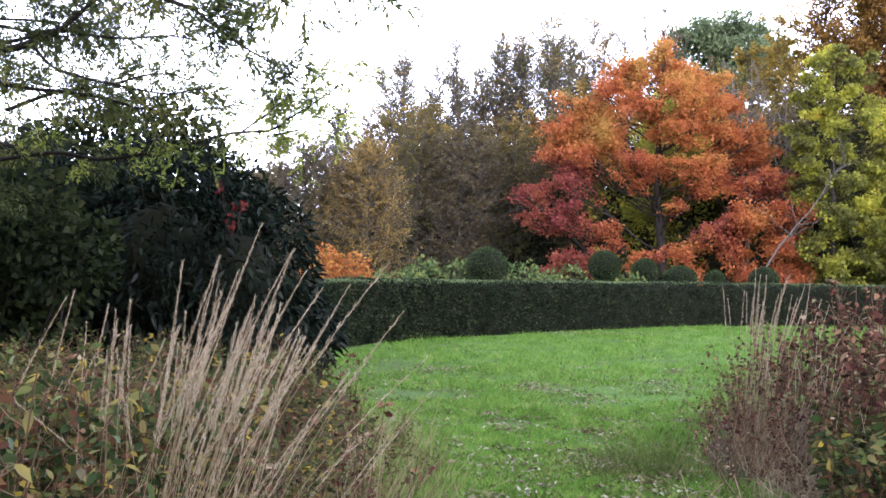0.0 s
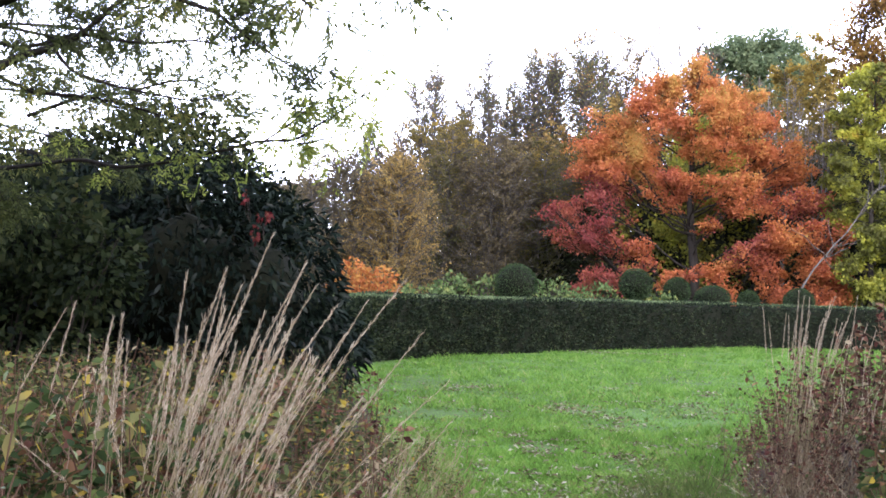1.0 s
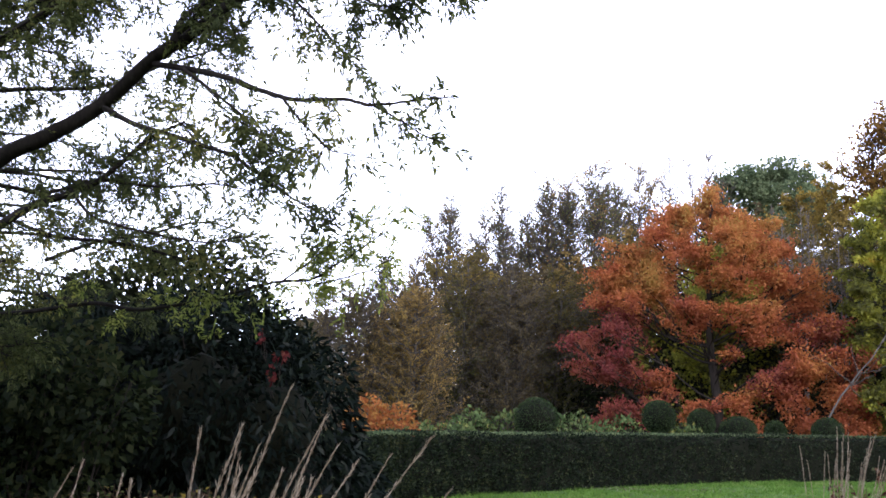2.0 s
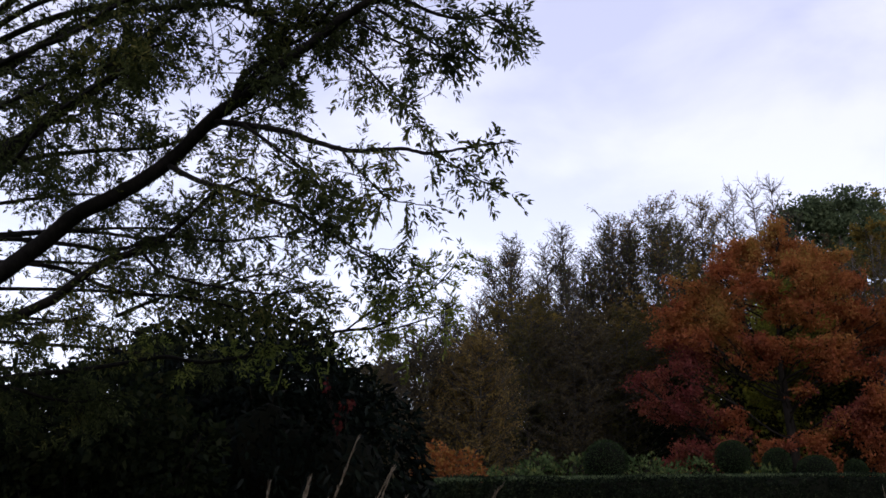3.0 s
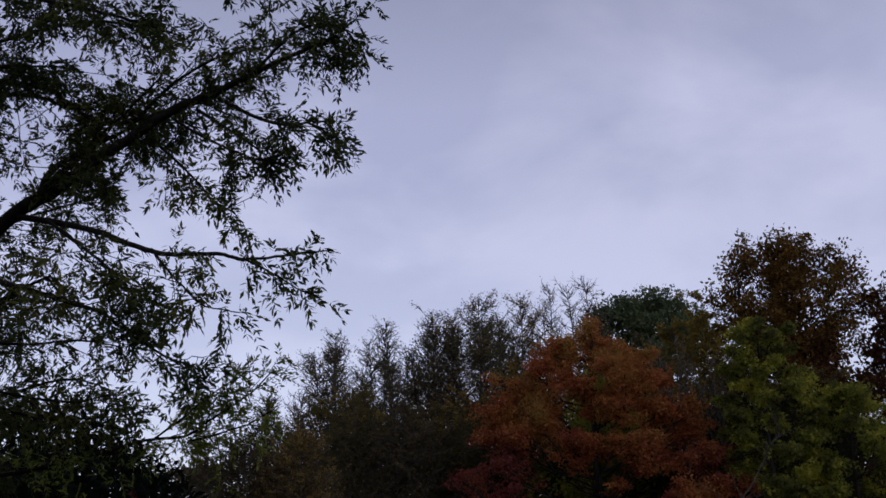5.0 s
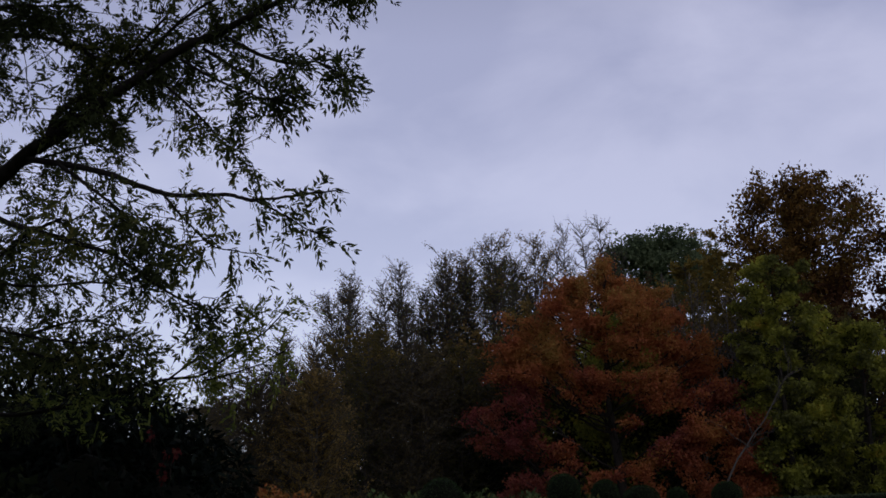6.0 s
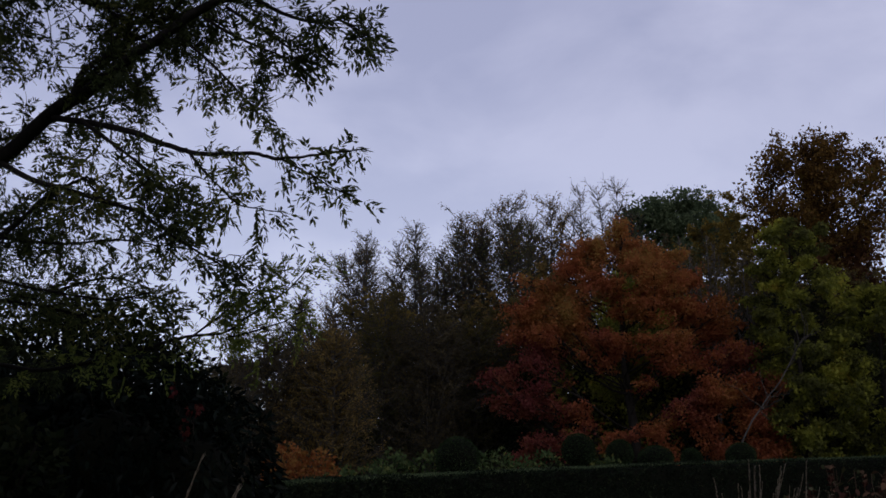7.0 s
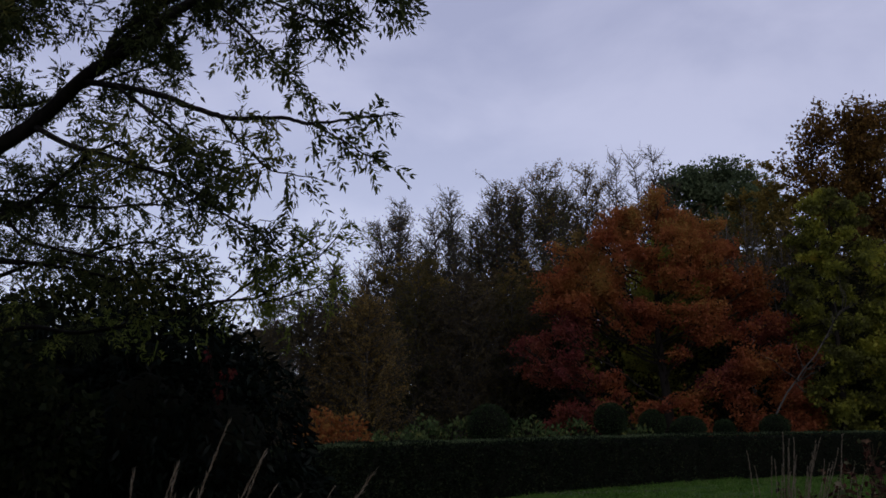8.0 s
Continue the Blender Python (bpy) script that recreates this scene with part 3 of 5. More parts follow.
def ground_level(xy):
    """The ground's height at rows of x, y: flat here, gently uneven further off."""
    xy = np.asarray(xy, float)[:, :2]
    far = np.clip((np.hypot(xy[:, 0], xy[:, 1]) - 6) / 30, 0, 1)
    return 0.05 * soft_noise(spots3(xy, 0.12, 3.3)) * far + 0.012 * soft_noise(spots3(xy, 0.9, 1.3))


def build_ground():
    bm = bmesh.new()
    steps = [-1500, -400, -150, -80, -50] + [i * 1.0 for i in range(-40, 61)] + [75, 100, 160, 400, 1500]
    ys = [-1500, -300, -60, -20] + [i * 1.0 for i in range(-10, 71)] + [80, 100, 160, 400, 1500]
    lev = ground_level([(x, y) for x in steps for y in ys]).reshape(len(steps), len(ys))
    grid = [[bm.verts.new((x, y, lev[i][j])) for j, y in enumerate(ys)] for i, x in enumerate(steps)]
    for a, b in zip(grid, grid[1:]):
        for p, q, r, s in zip(a, b, b[1:], a[1:]):
            bm.faces.new((p, q, r, s)).smooth = True
    me = bpy.data.meshes.new("ground")
    bm.to_mesh(me)
    bm.free()
    me.materials.append(LAWN)
    tagged(new("ground", me), "green lawn strewn with pale fallen leaves", "ground", "", "structure")


build_ground()


def bed(name, outline, label):
    """A planted border: a slightly raised sheet of soil."""
    bm = bmesh.new()
    vs = [bm.verts.new((x, y, 0.035)) for x, y in outline]
    lo = [bm.verts.new((x * 1.01, y * 1.004, -0.06)) for x, y in outline]
    bm.faces.new(vs)
    for i in range(len(vs)):
        j = (i + 1) % len(vs)
        bm.faces.new((lo[i], lo[j], vs[j], vs[i]))
    bmesh.ops.recalc_face_normals(bm, faces=bm.faces)
    me = bpy.data.meshes.new(name)
    bm.to_mesh(me)
    bm.free()
    me.materials.append(SOIL)
    tagged(new(name, me), label, "flower bed", "", "structure")


bed("border_soil", [(-9, 1.2), (-0.75, 1.2), (-0.5, 3.0), (-0.4, 5.0), (-0.4, 6.8), (-0.75, 9.5), (-1.3, 12.5), (-2.3, 15.8), (-9, 16.5)], "dark soil of the planted border")
bed("border_soil_far", [(2.0, 4.2), (7.5, 4.0), (8.0, 11.5), (4.6, 12.0), (3.0, 10.2), (2.35, 8.4), (2.1, 6.8)], "dark soil under the withered perennials")

# ---- the clipped hedge that curves round the lawn ----
HEDGE_LINE = curve_points([(-5.5, 11.5), (-3.5, 15.6), (-2.35, 18.5), (-1.7, 20.2), (-0.3, 22.1), (1.7, 24.1), (4.2, 26.5), (8.1, 29.2), (14.0, 30.6), (22.0, 30.2), (30.0, 28.0)], 150)
HEDGE_H, HEDGE_W = 1.33, 1.15


def build_hedge():
    line = HEDGE_LINE
    tan = unit(np.gradient(line, axis=0))
    back = np.stack([-tan[:, 1], tan[:, 0]], 1)
    t = thing("hedge", (0, 0, 0), "long clipped dark green hedge curving round the lawn", "hedge")
    section = [(0.06, 0.0), (0.04, 0.5), (0.04, 1.0), (0.07, 1.22), (0.14, 1.28), (0.6, 1.285), (1.02, 1.28), (1.09, 1.2), (1.1, 0.0)]
    v, f, k = [], [], len(section)
    for p, b in zip(line, back):
        for o, z in section:
            q = p + b * (o + 0.03 * noise.noise(Vector((p[0] * 1.5, p[1] * 1.5, z * 3))))
            v.append((q[0], q[1], z))
    for i in range(len(line) - 1):
        for j in range(k - 1):
            f.append((i * k + j, (i + 1) * k + j, (i + 1) * k + j + 1, i * k + j + 1))
    # near-black body in place of the shade inside the hedge
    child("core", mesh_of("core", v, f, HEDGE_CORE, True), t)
    n = 80000
    u = rng.uniform(0, len(line) - 1.001, n)
    i, w = u.astype(int), (u % 1)[:, None]
    p, b, tg = line[i] * (1 - w) + line[i + 1] * w, back[i], tan[i]
    s = rng.uniform(0, 1, n)
    front = s < 0.62
    z = np.where(front, rng.uniform(0.02, 1.31, n), HEDGE_H - 0.02)
    o = np.where(front, 0.0, rng.uniform(0, HEDGE_W, n))
    wave = soft_noise(spots3(p, 1.4, z * 2.2)) * 0.05 + soft_noise(spots3(p, 5.0, z * 5)) * 0.10
    wave2 = soft_noise(spots3(p, 0.45, 7.0)) * 0.05
    o = np.where(front, o + wave + rng.normal(0, 0.035, n), o)
    z = np.where(front, z, z + wave2 + wave * 0.6 + np.abs(rng.normal(0, 0.018, n)) - 0.01)
    at = np.column_stack([p + b * o[:, None], z])
    out = np.where(front[:, None], np.column_stack([-b, np.full(n, 0.35)]), np.column_stack([b * 0, np.ones(n)]))
    along = out * 0.7 + rng.normal(0, 0.6, (n, 3))
    size = rng.uniform(0.035, 0.088, n)
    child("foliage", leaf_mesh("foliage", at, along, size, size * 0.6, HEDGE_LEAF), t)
    # a layer of paler leaves along the hedge's top
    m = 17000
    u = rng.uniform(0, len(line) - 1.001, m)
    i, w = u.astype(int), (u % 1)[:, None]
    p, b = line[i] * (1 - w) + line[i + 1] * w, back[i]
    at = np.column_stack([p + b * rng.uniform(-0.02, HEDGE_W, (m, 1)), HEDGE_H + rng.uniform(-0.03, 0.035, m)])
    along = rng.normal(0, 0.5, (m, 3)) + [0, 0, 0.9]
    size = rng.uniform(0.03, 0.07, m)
    child("top_growth", leaf_mesh("top_growth", at, along, size, size * 0.5, HEDGE_TOP), t, "paler leaves along the top")


build_hedge()

# ---- clipped balls behind the hedge ----


def topiary(x, y, z, r, ry, label):
    t = thing("topiary_ball", (x, y, 0), label, "topiary", "clipped balls behind the hedge")
    st = Tubes(7)
    st.add(wander((0, 0, -0.05), (0, 0, z), 5, 0.05), 0.05, 0.04)
    child("stem", st.mesh("stem", BARK), t)
    n = 4200
    d = ball_points(n)
    bump = soft_noise(d * 3 + np.array([x, y, 0]))
    at = np.array([0, 0, z]) + d * np.array([r, r, ry]) * (1 + 0.03 * bump + rng.normal(0, 0.018, n))[:, None]
    at[:, 2] = np.maximum(at[:, 2], 0.05)
    size = rng.uniform(0.03, 0.06, n)
    child("foliage", leaf_mesh("foliage", at, d + rng.normal(0, 0.7, (n, 3)), size, size * 0.6, BOX_LEAF), t)
    # near-black ball under the leaves, coloured as inner shade
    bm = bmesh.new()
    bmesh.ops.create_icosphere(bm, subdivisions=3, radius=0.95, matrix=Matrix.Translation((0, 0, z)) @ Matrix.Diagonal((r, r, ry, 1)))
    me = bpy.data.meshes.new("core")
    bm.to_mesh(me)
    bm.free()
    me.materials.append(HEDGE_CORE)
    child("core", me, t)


topiary(1.18, 25.6, 1.72, 0.54, 0.52, "large clipped box ball rising above the hedge")
topiary(4.94, 29.0, 1.84, 0.47, 0.46, "clipped box ball on a short stem")
topiary(6.81, 32.0, 1.68, 0.43, 0.44, "clipped box ball on a short stem")
topiary(8.24, 33.0, 1.45, 0.59, 0.46, "broad low clipped box dome")
topiary(9.75, 34.0, 1.40, 0.36, 0.38, "small clipped box ball")
topiary(11.85, 35.0, 1.47, 0.52, 0.46, "broad clipped box dome beside tall grass")

# ---- shrubs behind the hedge ----
for x, y, top, w in [(-1.9, 24.4, 1.62, 0.7), (-1.0, 25.0, 1.66, 0.75), (-0.55, 25.8, 1.95, 0.6), (0.3, 26.0, 1.92, 0.7), (2.2, 27.0, 1.95, 0.7), (2.9, 27.8, 1.7, 0.7), (3.8, 29.0, 1.9, 0.75), (5.9, 30.2, 1.62, 0.7)]:
    bush("rose_bush", (x, y, 0), [(0, 0, top * 0.5, w, w * 0.8, top * 0.5), (0.25, 0.1, top * 0.62, w * 0.5, w * 0.5, top * 0.36)], ROSE_LEAF,
         "loose pale green shrub behind the hedge", 900, 0.13, 0.075, None, droop=0.1, shell=0.3, group="pale shrubs behind the hedge", stems=9)
bush("orange_shrub", (-2.55, 22.6, 0), [(-0.35, 0, 1.25, 0.5, 0.5, 0.95), (0.35, 0.1, 1.2, 0.5, 0.5, 0.85)], ORANGE_LEAF, "bright orange autumn shrub above the hedge", 2600, 0.11, 0.06, None, droop=0.1, shell=0.3, stems=10, long_leaves=True)

# ---- the orange oak ----
OAK_TOP = [(0.2, 0.2, 11.2, 0.95), (-0.8, -0.4, 10.6, 0.95), (1.0, 0.4, 10.5, 0.95), (-1.7, 0.3, 9.8, 0.95), (1.8, 0.0, 9.7, 0.95), (0.1, -1.4, 9.8, 1.0), (-2.6, 0.6, 8.9, 0.95), (2.7, 0.5, 8.9, 0.95), (-1.1, -1.8, 8.7, 1.0),
           (1.3, -1.7, 8.6, 1.0), (-3.5, -0.2, 7.9, 0.9), (-4.3, -0.4, 7.2, 0.9), (-4.0, -0.8, 8.2, 0.8), (-3.0, -1.4, 7.2, 0.9), (3.4, -0.5, 7.9, 0.95), (-1.6, -0.8, 10.4, 0.8), (-2.6, -0.4, 9.7, 0.8), (-3.3, 0.0, 8.8, 0.8), (2.3, 0.2, 10.0, 0.8), (3.3, 0.2, 9.0, 0.8), (4.2, 0.0, 7.8, 0.8)]
OAK_MIDDLE = [(-2.3, -1.8, 7.6, 1.0), (0.1, -2.4, 7.5, 1.0), (2.3, -1.9, 7.4, 1.0), (4.1, -0.2, 6.9, 0.9), (-3.9, 0.3, 6.8, 0.85), (-2.4, 2.2, 7.0, 1.3), (2.9, 2.2, 7.0, 1.3), (-4.4, -1.0, 5.7, 0.95), (-5.3, -0.5, 5.1, 0.75),
              (-3.6, -1.9, 6.4, 0.6), (0.8, -2.9, 5.9, 0.55), (-1.2, -2.6, 6.3, 0.75), (-2.6, -2.5, 2.5, 0.55), (-2.9, -2.3, 3.4, 0.6), (0.3, -3.0, 2.6, 0.7), (4.9, -0.6, 5.6, 0.85)]
OAK_LOW = [(-1.6, -2.4, 5.4, 0.6), (1.3, -2.6, 5.3, 0.7), (1.6, -2.6, 6.4, 0.8), (3.4, -1.8, 5.6, 0.75), (-0.3, -2.6, 6.2, 0.7), (0.2, -2.4, 4.5, 0.45), (-4.2, -1.6, 4.3, 0.85), (-5.1, -1.0, 3.9, 0.7), (2.3, -3.0, 4.0, 0.8), (3.7, -2.3, 4.3, 0.9), (4.9, -1.4, 4.0, 0.85), (2.9, -3.0, 3.3, 0.9), (1.4, -3.3, 3.0, 0.8), (4.3, -2.5, 2.9, 0.9), (5.4, -1.5, 2.6, 0.75),
           (-4.2, -1.9, 2.2, 0.8), (-5.0, -1.3, 1.8, 0.65), (-0.9, -3.1, 2.4, 0.6), (-1.3, -3.0, 1.6, 0.7), (0.4, -3.2, 1.4, 0.7), (2.6, -3.5, 1.9, 0.85), (4.0, -3.0, 1.6, 0.8), (5.4, -2.0, 1.4, 0.75)]
OAK = []
rng = np.random.default_rng(101)
for x, y, z, r in OAK_TOP + OAK_MIDDLE + OAK_LOW:
    for k in range(4):
        g = rng.normal(0, 0.45, 3) * r
        OAK.append((x * 1.04 + g[0], y + g[1], z + g[2] * 0.75, r * rng.uniform(0.5, 0.85)))
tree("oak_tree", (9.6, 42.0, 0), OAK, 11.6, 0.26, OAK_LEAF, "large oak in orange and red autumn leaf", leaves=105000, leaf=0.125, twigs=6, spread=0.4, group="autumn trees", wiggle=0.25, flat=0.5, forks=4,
     second=(lambda p: ((p[:, 0] < -2.7) & (p[:, 2] < 6.1)) | ((p[:, 0] < -2.0) & (p[:, 2] < 2.9)) | ((p[:, 0] > 3.2) & (p[:, 2] < 6.0) & (p[:, 2] > 4.8)) | ((np.abs(p[:, 0] - 1.2) < 1.2) & (np.abs(p[:, 2] - 4.1) < 0.5)), OAK_RED_LEAF, "crimson leaves of the shaded lower limbs"))

# ---- trees behind ----
rng = np.random.default_rng(102)
tree("maple_tree", (11.0, 47.0, 0), crown_lobes(22, 1.0, 10.5, 8.5, "oval", 0.16), 10.5, 0.16, YELLOW_MAPLE_LEAF, "yellow-green tree half hidden behind the oak", leaves=20000, leaf=0.2)
tree("maple_tree", (16.7, 40.5, 0), crown_lobes(64, 0.8, 11.6, 6.0, "column", 0.095), 11.0, 0.18, YELLOW_MAPLE_LEAF, "tall yellow-green maple in autumn leaf", leaves=32000, leaf=0.17, spread=0.34, twigs=7, flat=0.4, forks=3)
tree("maple_tree", (20.4, 41.0, 0), crown_lobes(54, 0.6, 8.8, 7.2, "oval", 0.095), 8.6, 0.17, YELLOW_MAPLE_LEAF, "broad yellow maple at the wood's edge", leaves=24000, leaf=0.17, spread=0.34, twigs=7, flat=0.4, forks=3)
tree("oak_tree", (23.3, 52.0, 0), crown_lobes(32, 11.5, 19.2, 10.0, "oval", 0.13), 18.6, 0.32, BROWN_OAK_LEAF, "tall oak with thin golden brown crown", leaves=30000, leaf=0.21, spread=0.3)
tree("beech_tree", (30.0, 51.0, 0), crown_lobes(24, 2.0, 16.5, 8.6, "oval", 0.17), 16.0, 0.28, RUSSET_LEAF, "dark russet tree at the wood's edge", leaves=18000, leaf=0.285)
tree("beech_tree", (23.5, 50.0, 0), crown_lobes(20, 2.0, 13.0, 8.0, "column", 0.18), 12.5, 0.22, RUSSET_LEAF, "dark russet tree in the shade of an oak", leaves=16000, leaf=0.285)
tree("ash_tree", (22.0, 75.0, 0), [(-3.4, 0, 20.0, 1.5), (-2.2, -0.6, 20.9, 1.5), (-0.8, 0.3, 21.3, 1.6), (0.8, -0.4, 21.4, 1.6), (2.2, 0.2, 21.0, 1.5), (3.5, -0.3, 20.3, 1.3), (4.6, 0.3, 19.3, 1.1), (-3.9, 0.8, 18.6, 1.5), (-1.5, -1.4, 19.2, 1.7), (1.2, -1.5, 19.2, 1.7), (3.2, -1.0, 18.6, 1.5), (0, 1.5, 19.5, 1.8), (-2.6, -0.5, 17.2, 1.6), (0.4, -1.0, 17.0, 1.8), (3.0, 0.2, 16.8, 1.6), (0, 0, 15.0, 2.2)], 21.0, 0.34, DOME_LEAF, "far tree with a rounded grey-green crown", leaves=24000, leaf=0.3, spread=0.36)
for x, y, top, w, mat, lv, lf, lab in [
        (-5.7, 38.0, 7.0, 3.6, HORNBEAM_BROWN, 22000, 0.10, "brown hornbeam with bare twig tips"), (-3.1, 37.5, 6.8, 4.0, HORNBEAM_GOLD, 32000, 0.105, "golden brown hornbeam in autumn leaf"),
        (-1.4, 45.5, 9.8, 4.6, HORNBEAM_OLIVE, 26000, 0.12, "olive and yellow hornbeam"), (0.7, 44.5, 8.8, 4.6, HORNBEAM_BROWN, 20000, 0.12, "dark brown twiggy hornbeam"),
        (3.0, 46.0, 8.8, 4.4, HORNBEAM_OLIVE, 22000, 0.12, "dark olive and yellow hornbeam"), (5.6, 48.0, 9.6, 4.4, HORNBEAM_OLIVE, 22000, 0.12, "olive hornbeam beside the orange oak"),
        (14.6, 50.0, 11.8, 6.0, HORNBEAM_OLIVE, 36000, 0.13, "dull olive tree behind grey stems"), (18.4, 47.5, 12.0, 5.6, HORNBEAM_OLIVE, 34000, 0.13, "dull olive tree behind the maple"),
        (22.0, 48.0, 10.5, 5.6, HORNBEAM_OLIVE, 30000, 0.13, "dull olive tree behind the maple")]:
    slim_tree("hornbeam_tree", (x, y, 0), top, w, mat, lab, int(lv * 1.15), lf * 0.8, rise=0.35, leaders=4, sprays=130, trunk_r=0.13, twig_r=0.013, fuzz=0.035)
for x, y, top, w, mat, lv in [(-8.3, 46, 6.6, 4.6, HORNBEAM_BROWN, 14000), (-4.2, 50, 8.2, 4.6, HORNBEAM_OLIVE, 15000), (-1.0, 52, 10.6, 4.6, HORNBEAM_OLIVE, 16000), (2.0, 52, 9.6, 4.6, HORNBEAM_BROWN, 16000), (4.6, 53, 10.8, 4.4, HORNBEAM_GOLD, 13000),
                              (7.6, 52, 11.6, 4.8, HORNBEAM_OLIVE, 17000), (19.8, 56, 17.0, 6.4, HORNBEAM_OLIVE, 40000), (9.2, 50, 12.4, 5.2, HORNBEAM_GOLD, 26000), (12.4, 51, 12.0, 5.2, HORNBEAM_OLIVE, 26000), (18.6, 53, 13.8, 7.0, HORNBEAM_OLIVE, 46000), (14.0, 55, 13.8, 7.0, HORNBEAM_BROWN, 32000)]:
    slim_tree("hornbeam_tree", (x, y, 0), top, w, mat, "dull brown and olive tree in the second row", int(lv * 0.5), 0.19, rise=0.35, leaders=4, sprays=50, twig_r=0.014, group="second row of trees")
for x, y, top, w, mat, lv, lab in [(-4.4, 54, 10.8, 2.8, HORNBEAM_GOLD, 6000, "slim tree with thin golden leaves"), (-1.1, 57, 12.4, 3.0, POPLAR_LEAF, 6500, "slim tree that is nearly leafless"), (1.7, 57, 13.6, 3.0, POPLAR_LEAF, 6500, "slim tree that is nearly leafless"),
                                   (4.5, 57, 15.3, 3.2, POPLAR_LEAF, 8000, "slim tree that is nearly leafless"), (7.3, 57, 16.0, 3.2, POPLAR_LEAF, 10000, "slim tree with thin olive leaves"), (-2.6, 55, 14.6, 3.2, POPLAR_LEAF, 7500, "slender tree with a thin half-bare crown"),
                                   (0.35, 55, 15.2, 2.6, POPLAR_LEAF, 5500, "slender and nearly bare tree"), (3.1, 56, 15.8, 3.4, POPLAR_LEAF, 10000, "slender tree with thin russet leaves"), (5.9, 55, 16.7, 4.2, POPLAR_LEAF, 20000, "tall tree with thinning grey-green leaves"),
                                   (8.9, 58, 17.3, 3.0, HORNBEAM_GOLD, 18000, "narrow golden brown tree"), (10.9, 58, 18.1, 2.6, POPLAR_LEAF, 2500, "bare top of a slender tree"), (13.6, 60, 19.0, 3.6, POPLAR_LEAF, 2500, "bare top of a slender tree"), (-6.0, 52, 10.4, 2.4, POPLAR_LEAF, 1500, "bare and very slender tree")]:
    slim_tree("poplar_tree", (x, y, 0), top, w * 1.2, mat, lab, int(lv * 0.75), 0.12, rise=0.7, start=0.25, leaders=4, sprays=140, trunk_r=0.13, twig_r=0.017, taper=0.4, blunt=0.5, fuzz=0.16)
for x, y, top in [(14.3, 44.5, 11.8), (15.1, 45.1, 11.0), (13.5, 46.0, 12.2), (15.7, 43.7, 10.6)]:
    slim_tree("birch_tree", (x, y, 0), top, 1.8, HORNBEAM_BROWN, "thin grey stem, nearly bare", 500, 0.11, rise=0.9, start=0.35, leaders=3, sprays=40, trunk_r=0.075, bark=GREY_BARK, twig_r=0.010, group="thin grey stems")

# a dead stem leaning across the maple
dead = thing("dead_tree", (11.4, 36.9, 0), "grey dead stem leaning against the maple", "tree")
dt = Tubes(6)
dead_line = wander((0, 0, 0), (4.1, 0.3, 5.9), 12, 0.08)
dt.add(dead_line, 0.05, 0.02)
child("trunk", dt.mesh("trunk", GREY_BROWN), dead)
for k in range(16):
    db = Tubes(4)
    p0 = dead_line[rng.integers(6, 12)]
    db.add(wander(p0, p0 + np.array([rng.normal(0.5, 0.7), rng.normal(0, 0.5), rng.normal(0.6, 0.7)]), 6, 0.25), 0.02, 0.008)
    child("branch", db.mesh("branch", GREY_BROWN), dead)

# dark undergrowth below the trees, its shade put into the leaf colour
rng = np.random.default_rng(103)
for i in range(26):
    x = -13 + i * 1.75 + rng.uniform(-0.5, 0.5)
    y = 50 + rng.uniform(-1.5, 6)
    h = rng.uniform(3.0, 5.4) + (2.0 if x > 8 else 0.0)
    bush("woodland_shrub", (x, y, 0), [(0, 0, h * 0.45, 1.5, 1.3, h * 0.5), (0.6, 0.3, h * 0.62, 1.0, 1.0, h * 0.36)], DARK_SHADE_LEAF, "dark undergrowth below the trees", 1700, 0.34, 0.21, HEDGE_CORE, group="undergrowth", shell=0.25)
for i in range(9):
    x, h = 3.6 + i * 1.5 + rng.uniform(-0.4, 0.4), rng.uniform(4.5, 6.5) + (2.0 if 3 <= i <= 6 else 0.0)
    bush("woodland_shrub", (x, 45.6 + rng.uniform(-0.6, 0.8), 0), [(0, 0, h * 0.45, 1.3, 1.0, h * 0.5), (0.5, 0.2, h * 0.62, 0.9, 0.8, h * 0.36)], YELLOW_MAPLE_LEAF if 3 <= i <= 6 else (HORNBEAM_OLIVE, DARK_SHADE_LEAF)[i % 2], "dull undergrowth behind the oak", 2400, 0.24, 0.145, HEDGE_CORE, group="undergrowth", shell=0.25)
# dark filler behind the maples: shaded depth as leaf colour, closing sky gaps
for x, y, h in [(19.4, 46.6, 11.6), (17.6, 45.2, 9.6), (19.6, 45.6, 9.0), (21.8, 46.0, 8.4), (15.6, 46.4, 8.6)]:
    bush("woodland_shrub", (x, y, 0), [(0, 0, h * 0.45, 1.6, 1.1, h * 0.5), (0.6, 0.2, h * 0.66, 1.2, 0.9, h * 0.33)], DARK_SHADE_LEAF, "tall dark filler growth behind the maples", 3600, 0.24, 0.145, HEDGE_CORE, group="undergrowth", shell=0.25)
# unseen trees added behind the camera to darken what faces it
bush("unseen_woods", (0, 0, 0), [(26 * math.sin(a), 26 * math.cos(a), 6.0, 5.5, 5.5, 7.5 + 1.2 * math.sin(a * 7)) for a in [1.95 + k * 0.2 for k in range(13)]], DARK_SHADE_LEAF, "unseen trees added behind the camera to cut skylight", 15000, 0.5, 0.33, HEDGE_CORE, category="woods", kind="stuff", stems=3)
